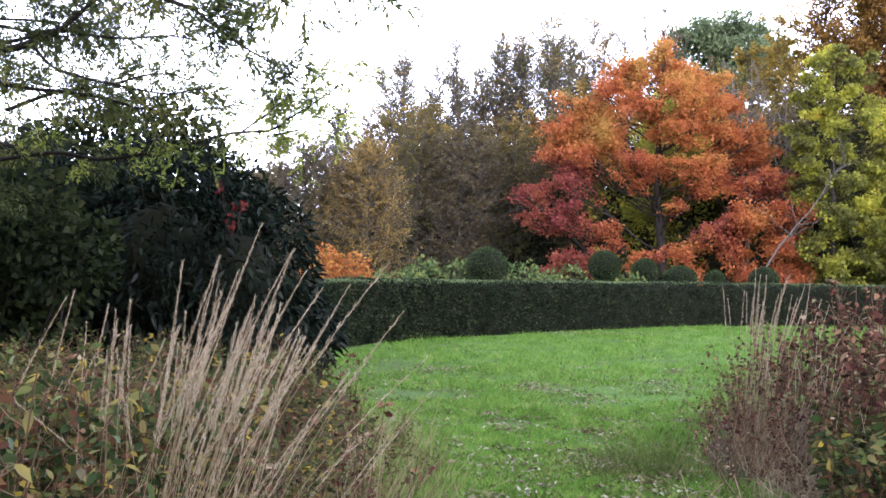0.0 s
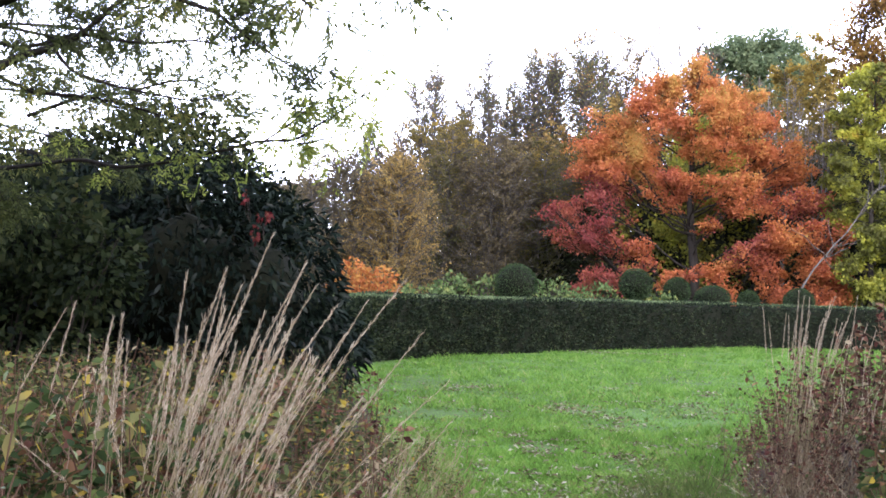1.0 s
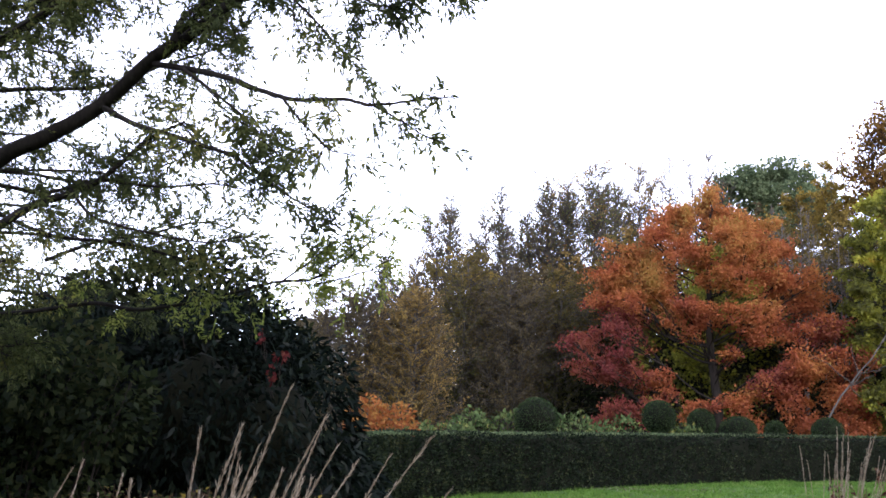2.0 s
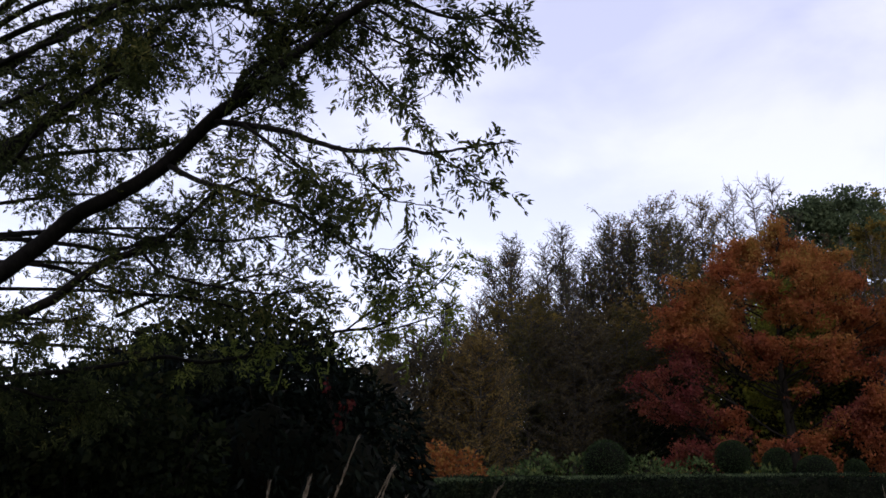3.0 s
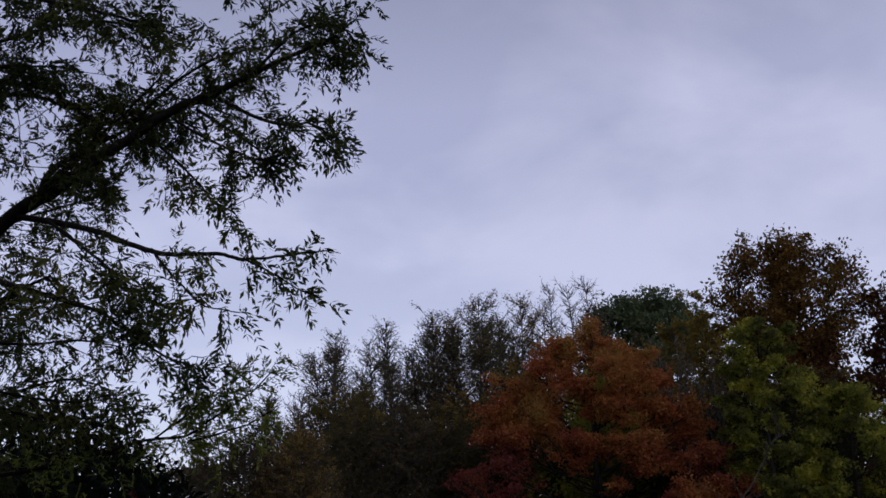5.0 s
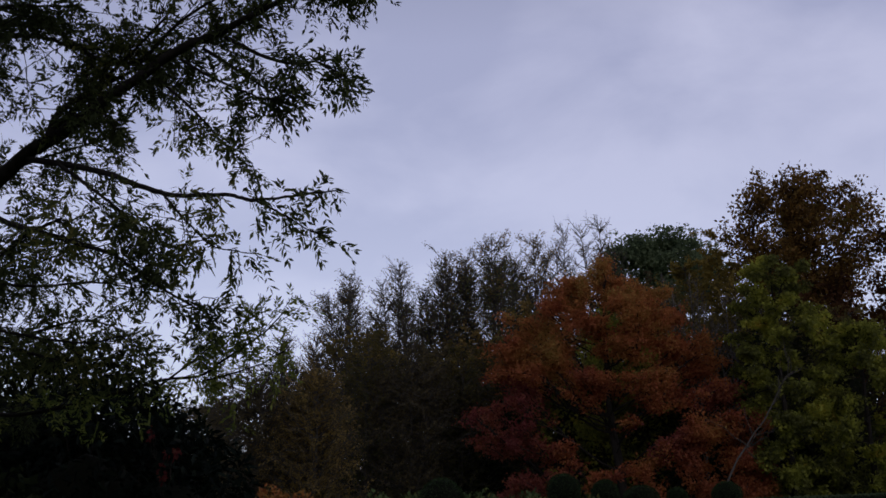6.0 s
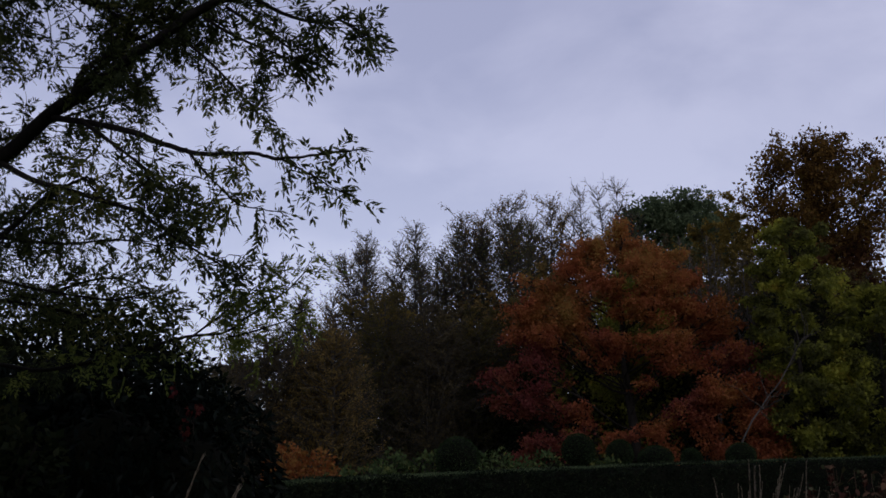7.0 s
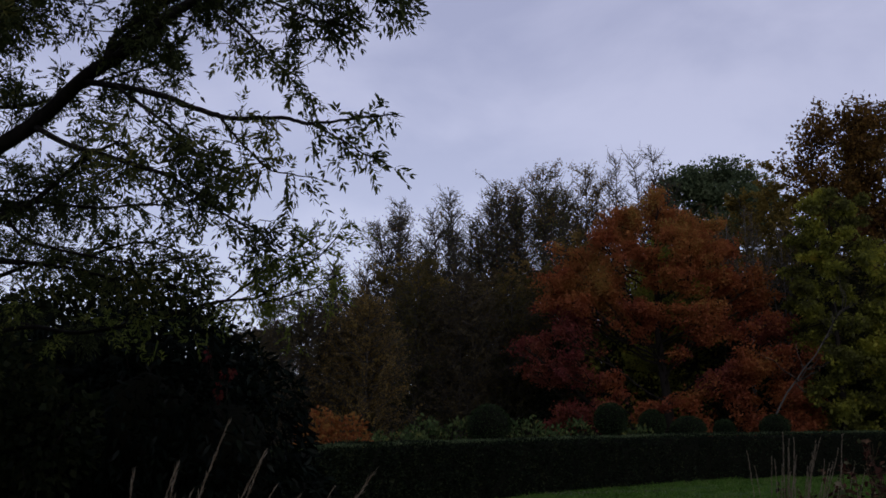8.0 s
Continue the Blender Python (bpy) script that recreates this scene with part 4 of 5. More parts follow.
# the ring beside and behind the camera is unseen, added to block low skylight
bush("far_woods", (0, 0, 0), [(x, 84 + 10 * math.sin(x * 0.3), 2.6, 6.5, 5, 4.2 + 1.0 * math.sin(x * 1.7)) for x in range(-70, 90, 8)] + [(75 * math.sin(a), 75 * math.cos(a) - 8, 5.0, 8, 8, 8.5 + 1.5 * math.sin(a * 5)) for a in [0.95 + k * 0.2 for k in range(23)]], DARK_SHADE_LEAF, "far dark band of woodland, with an added unseen ring round behind", 24000, 0.77, 0.5, HEDGE_CORE, category="woods", kind="stuff", stems=3)

# ---- the dark evergreens beside the lawn ----
rng = np.random.default_rng(104)
# the leaf colours here carry the shade under the overhanging tree
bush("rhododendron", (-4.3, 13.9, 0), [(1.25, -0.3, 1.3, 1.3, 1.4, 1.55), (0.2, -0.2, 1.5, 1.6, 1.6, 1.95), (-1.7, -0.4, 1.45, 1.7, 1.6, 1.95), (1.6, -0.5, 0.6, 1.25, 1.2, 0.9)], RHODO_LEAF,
     "big glossy rhododendron bush by the hedge, darkened as in shade", 25000, 0.155, 0.048, droop=-0.5, shell=0.12, stems=6, long_leaves=True)
bush("holly_tree", (-5.3, 15.8, 0), [(0, 0, 2.5, 1.9, 1.5, 1.95), (1.2, 0.2, 2.0, 1.3, 1.2, 1.6), (-1.3, 0, 2.2, 1.4, 1.3, 1.7)], EVERGREEN_LEAF, "tall evergreen behind the rhododendron, darkened as in shade", 36000, 0.12, 0.062, shell=0.24, category="tree")
bush("laurel_shrub", (-7.2, 12.4, 0), [(0, 0, 1.3, 1.6, 1.4, 1.6), (-1.6, 0.3, 1.4, 1.6, 1.4, 1.6), (0.9, -0.1, 1.2, 1.2, 1.2, 1.5), (-0.9, -0.7, 0.6, 2.2, 1.0, 0.8)], RHODO_LEAF, "dense shrub with deep shade in its leaf colour", 17000, 0.125, 0.065, shell=0.2, stems=2)
bush("leafy_shrub", (-5.3, 11.4, 0), [(-0.2, 0, 2.15, 1.15, 0.9, 0.8), (-1.3, 0.2, 2.0, 1.1, 0.9, 0.9), (0.7, 0.1, 1.7, 0.7, 0.7, 0.7), (-0.6, 0.1, 0.95, 1.5, 0.8, 0.9)], SHRUB_LEAF, "open shrub with green leaves darkened as in shade", 8200, 0.12, 0.075, None, shell=0.3, stems=4)
bush("creeper", (-2.75, 12.4, 0), [(0.08, 0.0, 2.42, 0.11, 0.08, 0.06), (-0.05, 0.05, 2.2, 0.05, 0.06, 0.1), (-0.2, 0.1, 2.68, 0.04, 0.05, 0.1)], CREEPER_LEAF, "red creeper leaves climbing the rhododendron", 60, 0.06, 0.042, None, shell=0.35, category="climber", stems=3, long_leaves=True)

# ---- the narrow-leaved ash whose limbs hang over the bed ----
rng = np.random.default_rng(105)
ash = thing("ash_tree", (-6.5, 8.7, 0), "narrow-leaved ash with feathery green leaves on long overhanging limbs", "tree")
ASH_FOOT = np.array((-6.5, 8.7, 0.0))
DOWN = np.array([0, 0, -1.0])


def leaflets(at, way, leaves):
    """Compound leaves that spread from each twig point: pairs of narrow leaflets along a drooping rib, and one at its end."""
    n = len(at) * leaves
    base = np.repeat(at, leaves, 0)
    rib = unit(np.repeat(way, leaves, 0) * 0.55 + rng.normal(0, 0.62, (n, 3)) + DOWN * 0.1)
    ln = rng.uniform(0.09, 0.165, n)
    side = unit(np.cross(rib, rng.normal(0, 1, (n, 3)) + np.array([0, 0, 1.2])))
    spots, ways = [], []
    for u in (0.3, 0.52, 0.74, 0.95):
        for s in (-1, 1):
            spots.append(base + rib * (ln * u)[:, None] + DOWN * (ln * u * u * 0.28)[:, None])
            ways.append(rib * 0.75 + side * s * 0.72 + DOWN * 0.12 + rng.normal(0, 0.14, (n, 3)))
    spots.append(base + rib * ln[:, None] + DOWN * (ln * 0.28)[:, None])
    ways.append(rib + DOWN * 0.35)
    return np.concatenate(spots), np.concatenate(ways)


ASH_LEAVES = {}


def ash_limb(ctrl, r0, r1, twigs, reach, bare=0.2, leaves=3, kind="green", name="limb", spread=0.75, lift=0.05, thick=0.5):
    """One limb through its bends: side twigs with twiglets, and tufts of compound leaves towards their ends."""
    limb = Tubes(7)
    p = curve_points(np.array(ctrl) - ASH_FOOT, 7 * len(ctrl))
    p += np.cumsum(rng.normal(0, 0.004, p.shape), 0) * np.linspace(0, 1, len(p))[:, None]
    limb.add(p, r0, r1)
    ob = child(name, limb.mesh("limb", ASH_BARK), ash)
    if not twigs:
        return
    fine, at, way = Tubes(3), [], []

    def tufts(line, first):
        for i in range(first, len(line)):
            d = unit(line[i] - line[i - 1])
            if rng.uniform() < thick:
                at.append(line[i] - d * rng.uniform(0, 0.06))
                way.append(d)

    for k in range(twigs):
        u = bare + (1 - bare) * (k + rng.uniform(0, 1)) / twigs
        i = min(len(p) - 2, int(u * (len(p) - 1)))
        fwd = unit(p[i + 1] - p[i])
        d = unit(fwd * 0.75 + rng.normal(0, spread, 3) * np.array([1, 0.9, 0.8]) + np.array([0.1, 0, lift]))
        ln = reach * rng.uniform(0.45, 1.25) * (1.2 - 0.5 * u)
        w = wander(p[i], p[i] + d * ln, 7, 0.13)
        w[:, 2] -= np.linspace(0, 1, 7) ** 2 * ln * 0.1
        fine.add(w, 0.003 + 0.005 * ln, 0.0022)
        tufts(w, 4)
        for s in range(2):
            j = int(rng.integers(2, 6))
            e = unit(unit(w[j + 1] - w[j]) * 0.8 + rng.normal(0, 0.6, 3)) * ln * rng.uniform(0.2, 0.5)
            q = wander(w[j], w[j] + e, 4, 0.1)
            q[:, 2] -= np.linspace(0, 1, 4) ** 2 * 0.04
            fine.add(q, 0.003, 0.0015)
            tufts(q, 2)
    tufts(p[-3:], 1)
    child("twig_spray", fine.mesh("twig_spray", ASH_BARK), ob, kind="stuff")
    spots, ways = leaflets(np.array(at), np.array(way), leaves)
    ASH_LEAVES.setdefault(kind, []).append((spots, ways))


ash_limb([(-6.5, 8.7, -0.1), (-6.48, 8.68, 1.0), (-6.4, 8.6, 2.0), (-6.25, 8.5, 2.8)], 0.26, 0.19, 0, 0, name="trunk")
ash_limb([(-6.25, 8.5, 2.8), (-6.0, 8.35, 4.0), (-5.6, 8.1, 5.4), (-5.1, 7.9, 7.0)], 0.16, 0.05, 46, 0.9)
# the long main limb and what springs from it
ash_limb([(-6.25, 8.5, 2.7), (-5.6, 8.3, 2.98), (-5.0, 8.15, 3.25), (-4.45, 8.05, 3.57), (-4.09, 7.94, 3.79), (-3.65, 7.8, 3.93), (-3.18, 7.7, 4.16), (-2.71, 7.46, 4.45), (-2.42, 7.26, 4.51), (-2.12, 7.06, 4.62), (-1.87, 6.96, 4.74), (-1.4, 6.76, 4.96), (-1.09, 6.66, 5.03), (-0.83, 6.46, 5.08), (-0.56, 6.26, 5.11), (-0.24, 6.06, 5.12)], 0.095, 0.010, 56, 0.55, bare=0.3)
ash_limb([(-0.83, 6.46, 5.08), (-0.5, 6.2, 5.28), (-0.2, 6.05, 5.22), (-0.02, 5.96, 5.02)], 0.012, 0.004, 12, 0.32, thick=0.42)
ash_limb([(-1.09, 6.66, 4.99), (-0.81, 6.46, 4.75), (-0.56, 6.26, 4.58), (-0.4, 6.16, 4.55), (-0.24, 6.06, 4.4)], 0.016, 0.004, 14, 0.32, thick=0.42)
ash_limb([(-1.24, 6.66, 4.9), (-0.98, 6.56, 4.69), (-0.77, 6.46, 4.51), (-0.64, 6.36, 4.39)], 0.014, 0.004, 10, 0.3, thick=0.42)
ash_limb([(-2.65, 7.46, 4.46), (-2.47, 7.36, 4.62), (-2.27, 7.26, 4.74), (-2.07, 7.26, 4.91), (-1.9, 7.36, 5.06), (-1.53, 7.46, 5.26)], 0.035, 0.007, 24, 0.5, bare=0.3)
ash_limb([(-2.42, 7.05, 4.42), (-2.35, 7.04, 4.6), (-2.16, 7.14, 4.82), (-1.98, 7.24, 5.07), (-1.6, 7.2, 5.5)], 0.03, 0.007, 20, 0.5)
ash_limb([(-2.71, 7.46, 4.40), (-2.26, 7.06, 4.2), (-1.87, 6.66, 3.99), (-1.66, 6.46, 3.86), (-1.38, 6.16, 3.69), (-1.13, 5.96, 3.61), (-0.87, 5.76, 3.55), (-0.74, 5.66, 3.50), (-0.45, 5.46, 3.47), (-0.22, 5.46, 3.50)], 0.026, 0.004, 17, 0.17, bare=0.22, leaves=2, spread=0.7, lift=0.12, thick=0.3)
ash_limb([(-0.74, 5.66, 3.46), (-0.56, 5.56, 3.33), (-0.44, 5.52, 3.24), (-0.34, 5.46, 3.17)], 0.007, 0.003, 5, 0.13, leaves=2, thick=0.4)
ash_limb([(-1.38, 6.16, 3.69), (-1.25, 6.06, 3.52), (-1.12, 5.96, 3.38), (-0.98, 5.86, 3.26), (-0.77, 5.76, 3.2)], 0.009, 0.003, 11, 0.2, leaves=2)
ash_limb([(-2.35, 7.1, 4.22), (-2.1, 6.8, 4.0), (-1.8, 6.6, 3.75), (-1.55, 6.4, 3.5), (-1.35, 6.3, 3.3)], 0.016, 0.004, 20, 0.36, leaves=3)
ash_limb([(-3.14, 7.6, 4.08), (-2.69, 7.1, 3.79), (-2.35, 6.84, 3.64), (-2.06, 6.64, 3.52), (-1.75, 6.44, 3.38), (-1.55, 6.34, 3.24), (-1.26, 6.24, 3.04), (-1.07, 6.14, 2.92)], 0.024, 0.004, 28, 0.34, leaves=2)
ash_limb([(-1.63, 6.86, 4.79), (-1.41, 6.76, 4.57), (-1.23, 6.66, 4.36), (-1.08, 6.56, 4.17), (-0.92, 6.46, 4.04)], 0.012, 0.004, 13, 0.3, thick=0.42)
ash_limb([(-1.42, 6.76, 4.87), (-1.15, 6.62, 4.65), (-0.89, 6.46, 4.47), (-0.69, 6.36, 4.37)], 0.012, 0.004, 9, 0.28, thick=0.42)
# the lower limbs, one above the other
ash_limb([(-6.3, 8.5, 2.4), (-5.2, 8.2, 2.75), (-4.32, 8.04, 3.07), (-4.09, 7.94, 3.19), (-3.76, 7.84, 3.35), (-3.43, 7.74, 3.44), (-3.15, 7.64, 3.52), (-2.91, 7.54, 3.66), (-2.67, 7.44, 3.82), (-2.4, 7.4, 3.95)], 0.055, 0.010, 34, 0.42, bare=0.3)
ash_limb([(-6.1, 8.4, 3.6), (-5.2, 8.45, 3.72), (-4.4, 8.34, 3.63), (-3.85, 8.14, 3.51), (-3.27, 7.84, 3.54), (-2.89, 7.64, 3.45), (-2.54, 7.44, 3.37), (-2.13, 7.24, 3.34), (-1.81, 7.14, 3.26)], 0.026, 0.005, 28, 0.36, leaves=2, bare=0.3)
ash_limb([(-6.15, 8.4, 3.3), (-5.3, 8.45, 3.5), (-4.5, 8.34, 3.42), (-4.14, 8.24, 3.29), (-3.73, 8.14, 3.14), (-3.24, 8.04, 3.08), (-2.86, 7.94, 3.01), (-2.57, 7.84, 2.93), (-2.22, 7.74, 2.89), (-1.87, 7.64, 2.91)], 0.026, 0.005, 30, 0.36, leaves=2, bare=0.3)
ash_limb([(-3.43, 7.74, 3.43), (-3.2, 7.74, 3.21), (-2.76, 7.64, 3.08), (-2.23, 7.44, 2.96), (-1.89, 7.34, 2.98)], 0.016, 0.004, 18, 0.32, leaves=2)
ash_limb([(-6.4, 8.7, 2.2), (-5.6, 9.3, 2.5), (-4.76, 9.57, 2.62), (-4.37, 9.47, 2.65), (-3.8, 9.27, 2.69), (-3.29, 9.07, 2.61), (-2.68, 8.87, 2.66), (-2.21, 8.67, 2.73), (-1.89, 8.47, 2.77), (-1.53, 8.37, 2.78), (-1.32, 8.27, 2.88), (-1.06, 8.07, 2.99), (-0.78, 7.9, 3.18)], 0.028, 0.005, 36, 0.42, bare=0.3, kind="yellow", leaves=2, lift=0.2)
ash_limb([(-4.0, 8.6, 3.0), (-3.5, 8.5, 3.15), (-3.0, 8.4, 3.2), (-2.5, 8.3, 3.3), (-2.1, 8.2, 3.2)], 0.02, 0.005, 26, 0.42, leaves=2)
# the upper crown
ash_limb([(-6.05, 8.4, 3.7), (-5.3, 8.15, 4.2), (-4.6, 7.95, 4.55), (-4.2, 7.84, 4.77), (-3.93, 7.74, 4.85), (-3.67, 7.64, 4.96), (-3.46, 7.54, 5.1), (-3.0, 7.4, 5.4)], 0.085, 0.014, 44, 0.6, thick=0.6)
ash_limb([(-5.7, 8.2, 5.0), (-4.6, 8.2, 5.6), (-3.9, 8.1, 5.75), (-3.02, 7.86, 5.66), (-2.69, 7.66, 5.54), (-2.43, 7.56, 5.42), (-2.08, 7.46, 5.48)], 0.035, 0.008, 30, 0.55)
ash_limb([(-5.6, 8.1, 5.3), (-4.5, 8.0, 5.7), (-3.4, 8.0, 5.85), (-2.7, 7.66, 5.62), (-2.46, 7.46, 5.4), (-2.21, 7.36, 5.22), (-1.97, 7.26, 5.12), (-1.65, 7.16, 5.17), (-1.2, 7.0, 5.3)], 0.034, 0.007, 34, 0.55)
ash_limb([(-5.45, 8.05, 5.8), (-4.35, 7.6, 6.2), (-3.2, 7.3, 6.35), (-2.0, 6.9, 6.3), (-1.2, 6.6, 6.0), (-0.5, 6.3, 5.65)], 0.045, 0.007, 44, 0.6)
ash_limb([(-5.55, 8.1, 5.5), (-4.4, 7.5, 5.8), (-3.5, 6.9, 5.9), (-2.6, 6.5, 5.75), (-1.9, 6.3, 5.5), (-1.3, 6.2, 5.25)], 0.035, 0.007, 36, 0.55)
ash_limb([(-6.05, 8.4, 3.6), (-5.0, 7.8, 3.9), (-4.4, 7.4, 4.1), (-3.9, 7.0, 4.3), (-3.4, 6.7, 4.4), (-2.9, 6.6, 4.6)], 0.03, 0.007, 30, 0.5)
ash_limb([(-5.95, 8.3, 4.1), (-5.0, 8.5, 4.5), (-4.3, 8.6, 4.6), (-3.7, 8.8, 4.7), (-3.0, 8.7, 4.9), (-2.4, 8.5, 5.0)], 0.03, 0.007, 30, 0.55)
ash_limb([(-6.3, 8.6, 2.3), (-5.7, 8.9, 2.5), (-5.2, 9.1, 2.4), (-4.7, 9.2, 2.3), (-4.3, 9.2, 2.35)], 0.03, 0.007, 34, 0.5, thick=0.65)
ash_limb([(-6.2, 8.5, 2.9), (-5.6, 8.3, 3.0), (-5.0, 8.0, 2.9), (-4.4, 7.9, 2.85), (-3.9, 7.8, 2.9)], 0.03, 0.007, 34, 0.45, thick=0.6)
ash_limb([(-6.05, 8.4, 3.6), (-5.2, 8.8, 3.85), (-4.5, 8.9, 3.9), (-4.0, 9.2, 3.9), (-3.4, 9.2, 4.0), (-2.9, 9.0, 4.1)], 0.028, 0.007, 24, 0.5)
ash_limb([(-5.75, 8.2, 4.8), (-4.7, 7.5, 5.0), (-3.9, 7.2, 5.1), (-3.3, 6.9, 5.2), (-2.7, 6.8, 5.3), (-2.2, 6.7, 5.25)], 0.03, 0.007, 34, 0.5, thick=0.6)
ash_limb([(-5.85, 8.25, 4.5), (-4.8, 7.7, 4.7), (-4.0, 7.3, 4.75), (-3.4, 7.1, 4.8), (-2.9, 7.0, 4.95)], 0.026, 0.007, 30, 0.5, thick=0.6)
ash_limb([(-5.55, 8.1, 5.4), (-4.5, 7.6, 5.6), (-3.6, 7.3, 5.6), (-2.9, 7.1, 5.7), (-2.2, 6.9, 5.75), (-1.6, 6.8, 5.65)], 0.03, 0.007, 34, 0.5, thick=0.6)
ash_limb([(-1.9, 7.3, 5.06), (-1.5, 7.0, 5.3), (-1.1, 6.8, 5.45), (-0.7, 6.6, 5.45)], 0.016, 0.005, 20, 0.42)
ash_limb([(-1.89, 8.47, 2.77), (-1.6, 8.35, 2.95), (-1.35, 8.2, 3.1), (-1.05, 8.05, 3.25)], 0.010, 0.004, 14, 0.34, kind="yellow", lift=0.15)
ash_limb([(-1.53, 8.37, 2.78), (-1.25, 8.2, 2.8), (-1.0, 8.1, 2.84), (-0.8, 8.0, 2.9)], 0.009, 0.004, 10, 0.3, kind="yellow", leaves=2, lift=0.15)
for k in range(12):
    x0, y0, z0 = -5.7 + 0.14 * k + rng.uniform(-0.15, 0.15), 7.2 + 0.42 * ((k * 5) % 12), 2.7 + 0.3 * ((k * 7) % 12)
    ash_limb([(-6.35 + 0.06 * z0, 8.5, 0.6 + 0.75 * z0), (-2.6 + x0 * 0.55, 3.8 + y0 * 0.55, z0 * 0.9 + 0.25), (x0, y0, z0), (x0 + 0.5, y0 + 0.1, z0 - 0.1)], 0.024, 0.006, 20, 0.55, bare=0.25, thick=0.6)
# unseen limbs above the view, added to shade the shrubs below
for k in range(8):
    x0, y0 = -8.0 + 0.45 * k + rng.uniform(-0.4, 0.4), 6.5 + (k * 1.7) % 6.5
    z0 = 4.6 + 0.62 * y0 + rng.uniform(0.0, 1.2)
    ash_limb([(-5.2, 7.95, 6.6), (-2.1 + x0 * 0.5, 3.6 + y0 * 0.5, z0 * 0.5 + 3.8), (x0, y0, z0), (x0 * 1.1 + 0.6, y0 + 0.5, z0 - 0.3)], 0.05, 0.01, 16, 1.0, bare=0.4)
for kind, mat, label in [("green", ASH_LEAF, ""), ("yellow", ASH_YELLOW, "yellow-green leaves of the lowest limb")]:
    spots, ways = (np.concatenate(q) for q in zip(*ASH_LEAVES[kind]))
    size = 0.052 * rng.uniform(0.7, 1.3, len(spots))
    child("foliage", leaf_mesh("foliage", spots, ways, size, size * 0.33, mat), ash, label)

# ---- ornamental grass ----
rng = np.random.default_rng(106)


def culm_meshes(length, lean, head, seed):
    """A dry grass stem that bends over, and its slim seed head."""
    r = np.random.default_rng(seed)
    u = np.linspace(0, 1, 9)[:, None]
    p = np.column_stack([u * 0, u * 0, u * 0])
    p[:, 2] = (u * length)[:, 0]
    p[:, 0] = (lean * length * (0.55 * u + 0.45 * u ** 2.2))[:, 0] + np.cumsum(r.normal(0, 0.002, 9))
    p[:, 1] = np.cumsum(r.normal(0, 0.003, 9))
    st = Tubes(4)
    st.add(p, 0.002, 0.001)
    n = 190
    v = (1 - head / length) + head / length * r.uniform(0, 1, n)
    at = np.column_stack([np.interp(v, u[:, 0], p[:, i]) for i in range(3)])
    slim = (1 - (v - (1 - head / length)) * length / head)
    at += r.normal(0, 1, (n, 3)) * 0.0026 * (0.3 + slim)[:, None]
    ax = unit(p[-1] - p[-3])
    along = ax + r.normal(0, 0.17, (n, 3))
    size = r.uniform(0.014, 0.034, n)
    return st.mesh("culm", STRAW), leaf_mesh("panicle", at, along, size, size * 0.075, PANICLE)


CULMS = [culm_meshes(L, ln, hd, 40 + i) for i, (L, ln, hd) in enumerate([(1.62, 0.16, 0.42), (1.5, 0.26, 0.38), (1.7, 0.34, 0.45), (1.4, 0.42, 0.36), (1.55, 0.55, 0.4), (1.65, 0.08, 0.42), (1.35, 0.8, 0.35)])]


def grass_clump(x, y, culms, kinds, turn, spread, tall, label, group, blade_n=160):
    t = thing("ornamental_grass", (x, y, 0.03), label, "grass", group)
    for _ in range(culms):
        a, b = CULMS[rng.choice(kinds)]
        m = pose(rng.normal(0, spread), rng.normal(0, spread), 0, rng.normal(0, 6), rng.normal(0, 6), turn + rng.normal(0, 38)) @ Matrix.Scale(tall * rng.uniform(0.83, 1.03), 4)
        c = child("culm", a, t, "", m)
        child("panicle", b, c)
    at = np.column_stack([rng.normal(0, spread * 1.2, blade_n), rng.normal(0, spread * 1.2, blade_n), np.zeros(blade_n)])
    tip = at + np.column_stack([rng.normal(0.18, 0.28, blade_n), rng.normal(0, 0.28, blade_n), rng.uniform(0.4, 1.05, blade_n) * tall])
    child("leaf_tuft", blades("leaf_tuft", at, tip, rng.uniform(0.004, 0.009, blade_n), STRAW), t, "dry leaf blades", kind="stuff")
    return t


for x, y, n, kinds, tall in [(-1.05, 3.1, 19, (1, 2, 2, 3), 0.95), (-0.95, 3.4, 22, (0, 1, 2, 3, 4), 0.98), (-1.2, 3.6, 20, (0, 1, 2, 3), 0.98), (-0.95, 3.8, 13, (2, 3, 4, 6), 0.9), (-0.85, 3.3, 12, (1, 2, 3, 3), 0.78), (-1.9, 4.2, 3, (0, 1, 5), 0.87), (-1.65, 4.4, 4, (0, 1, 5), 0.88), (-2.1, 4.0, 3, (0, 1, 2), 0.87), (-1.4, 4.1, 3, (1, 0), 0.86)]:
    grass_clump(x, y, n, kinds, 0, 0.09, tall, "tall pale dry grass leaning over the border", "dry grasses in the border", 45)
grass_clump(2.6, 8.0, 26, (5, 0, 5, 1), 0, 0.06, 0.97, "stiff upright pale dry grass", "dry grasses by the withered plants")
for x, y, n, tall in [(2.6, 7.4, 9, 0.66), (2.75, 6.9, 6, 0.62), (2.75, 6.4, 4, 0.5), (3.05, 7.5, 5, 0.72)]:
    grass_clump(x, y, n, (5, 0, 1), 0, 0.12, tall, "pale dry stalks standing among withered plants", "dry grasses by the withered plants", 110)
grass_clump(2.95, 8.1, 8, (1, 2, 0), 0, 0.10, 0.92, "thin pale dry grass leaning over", "dry grasses by the withered plants", 60)

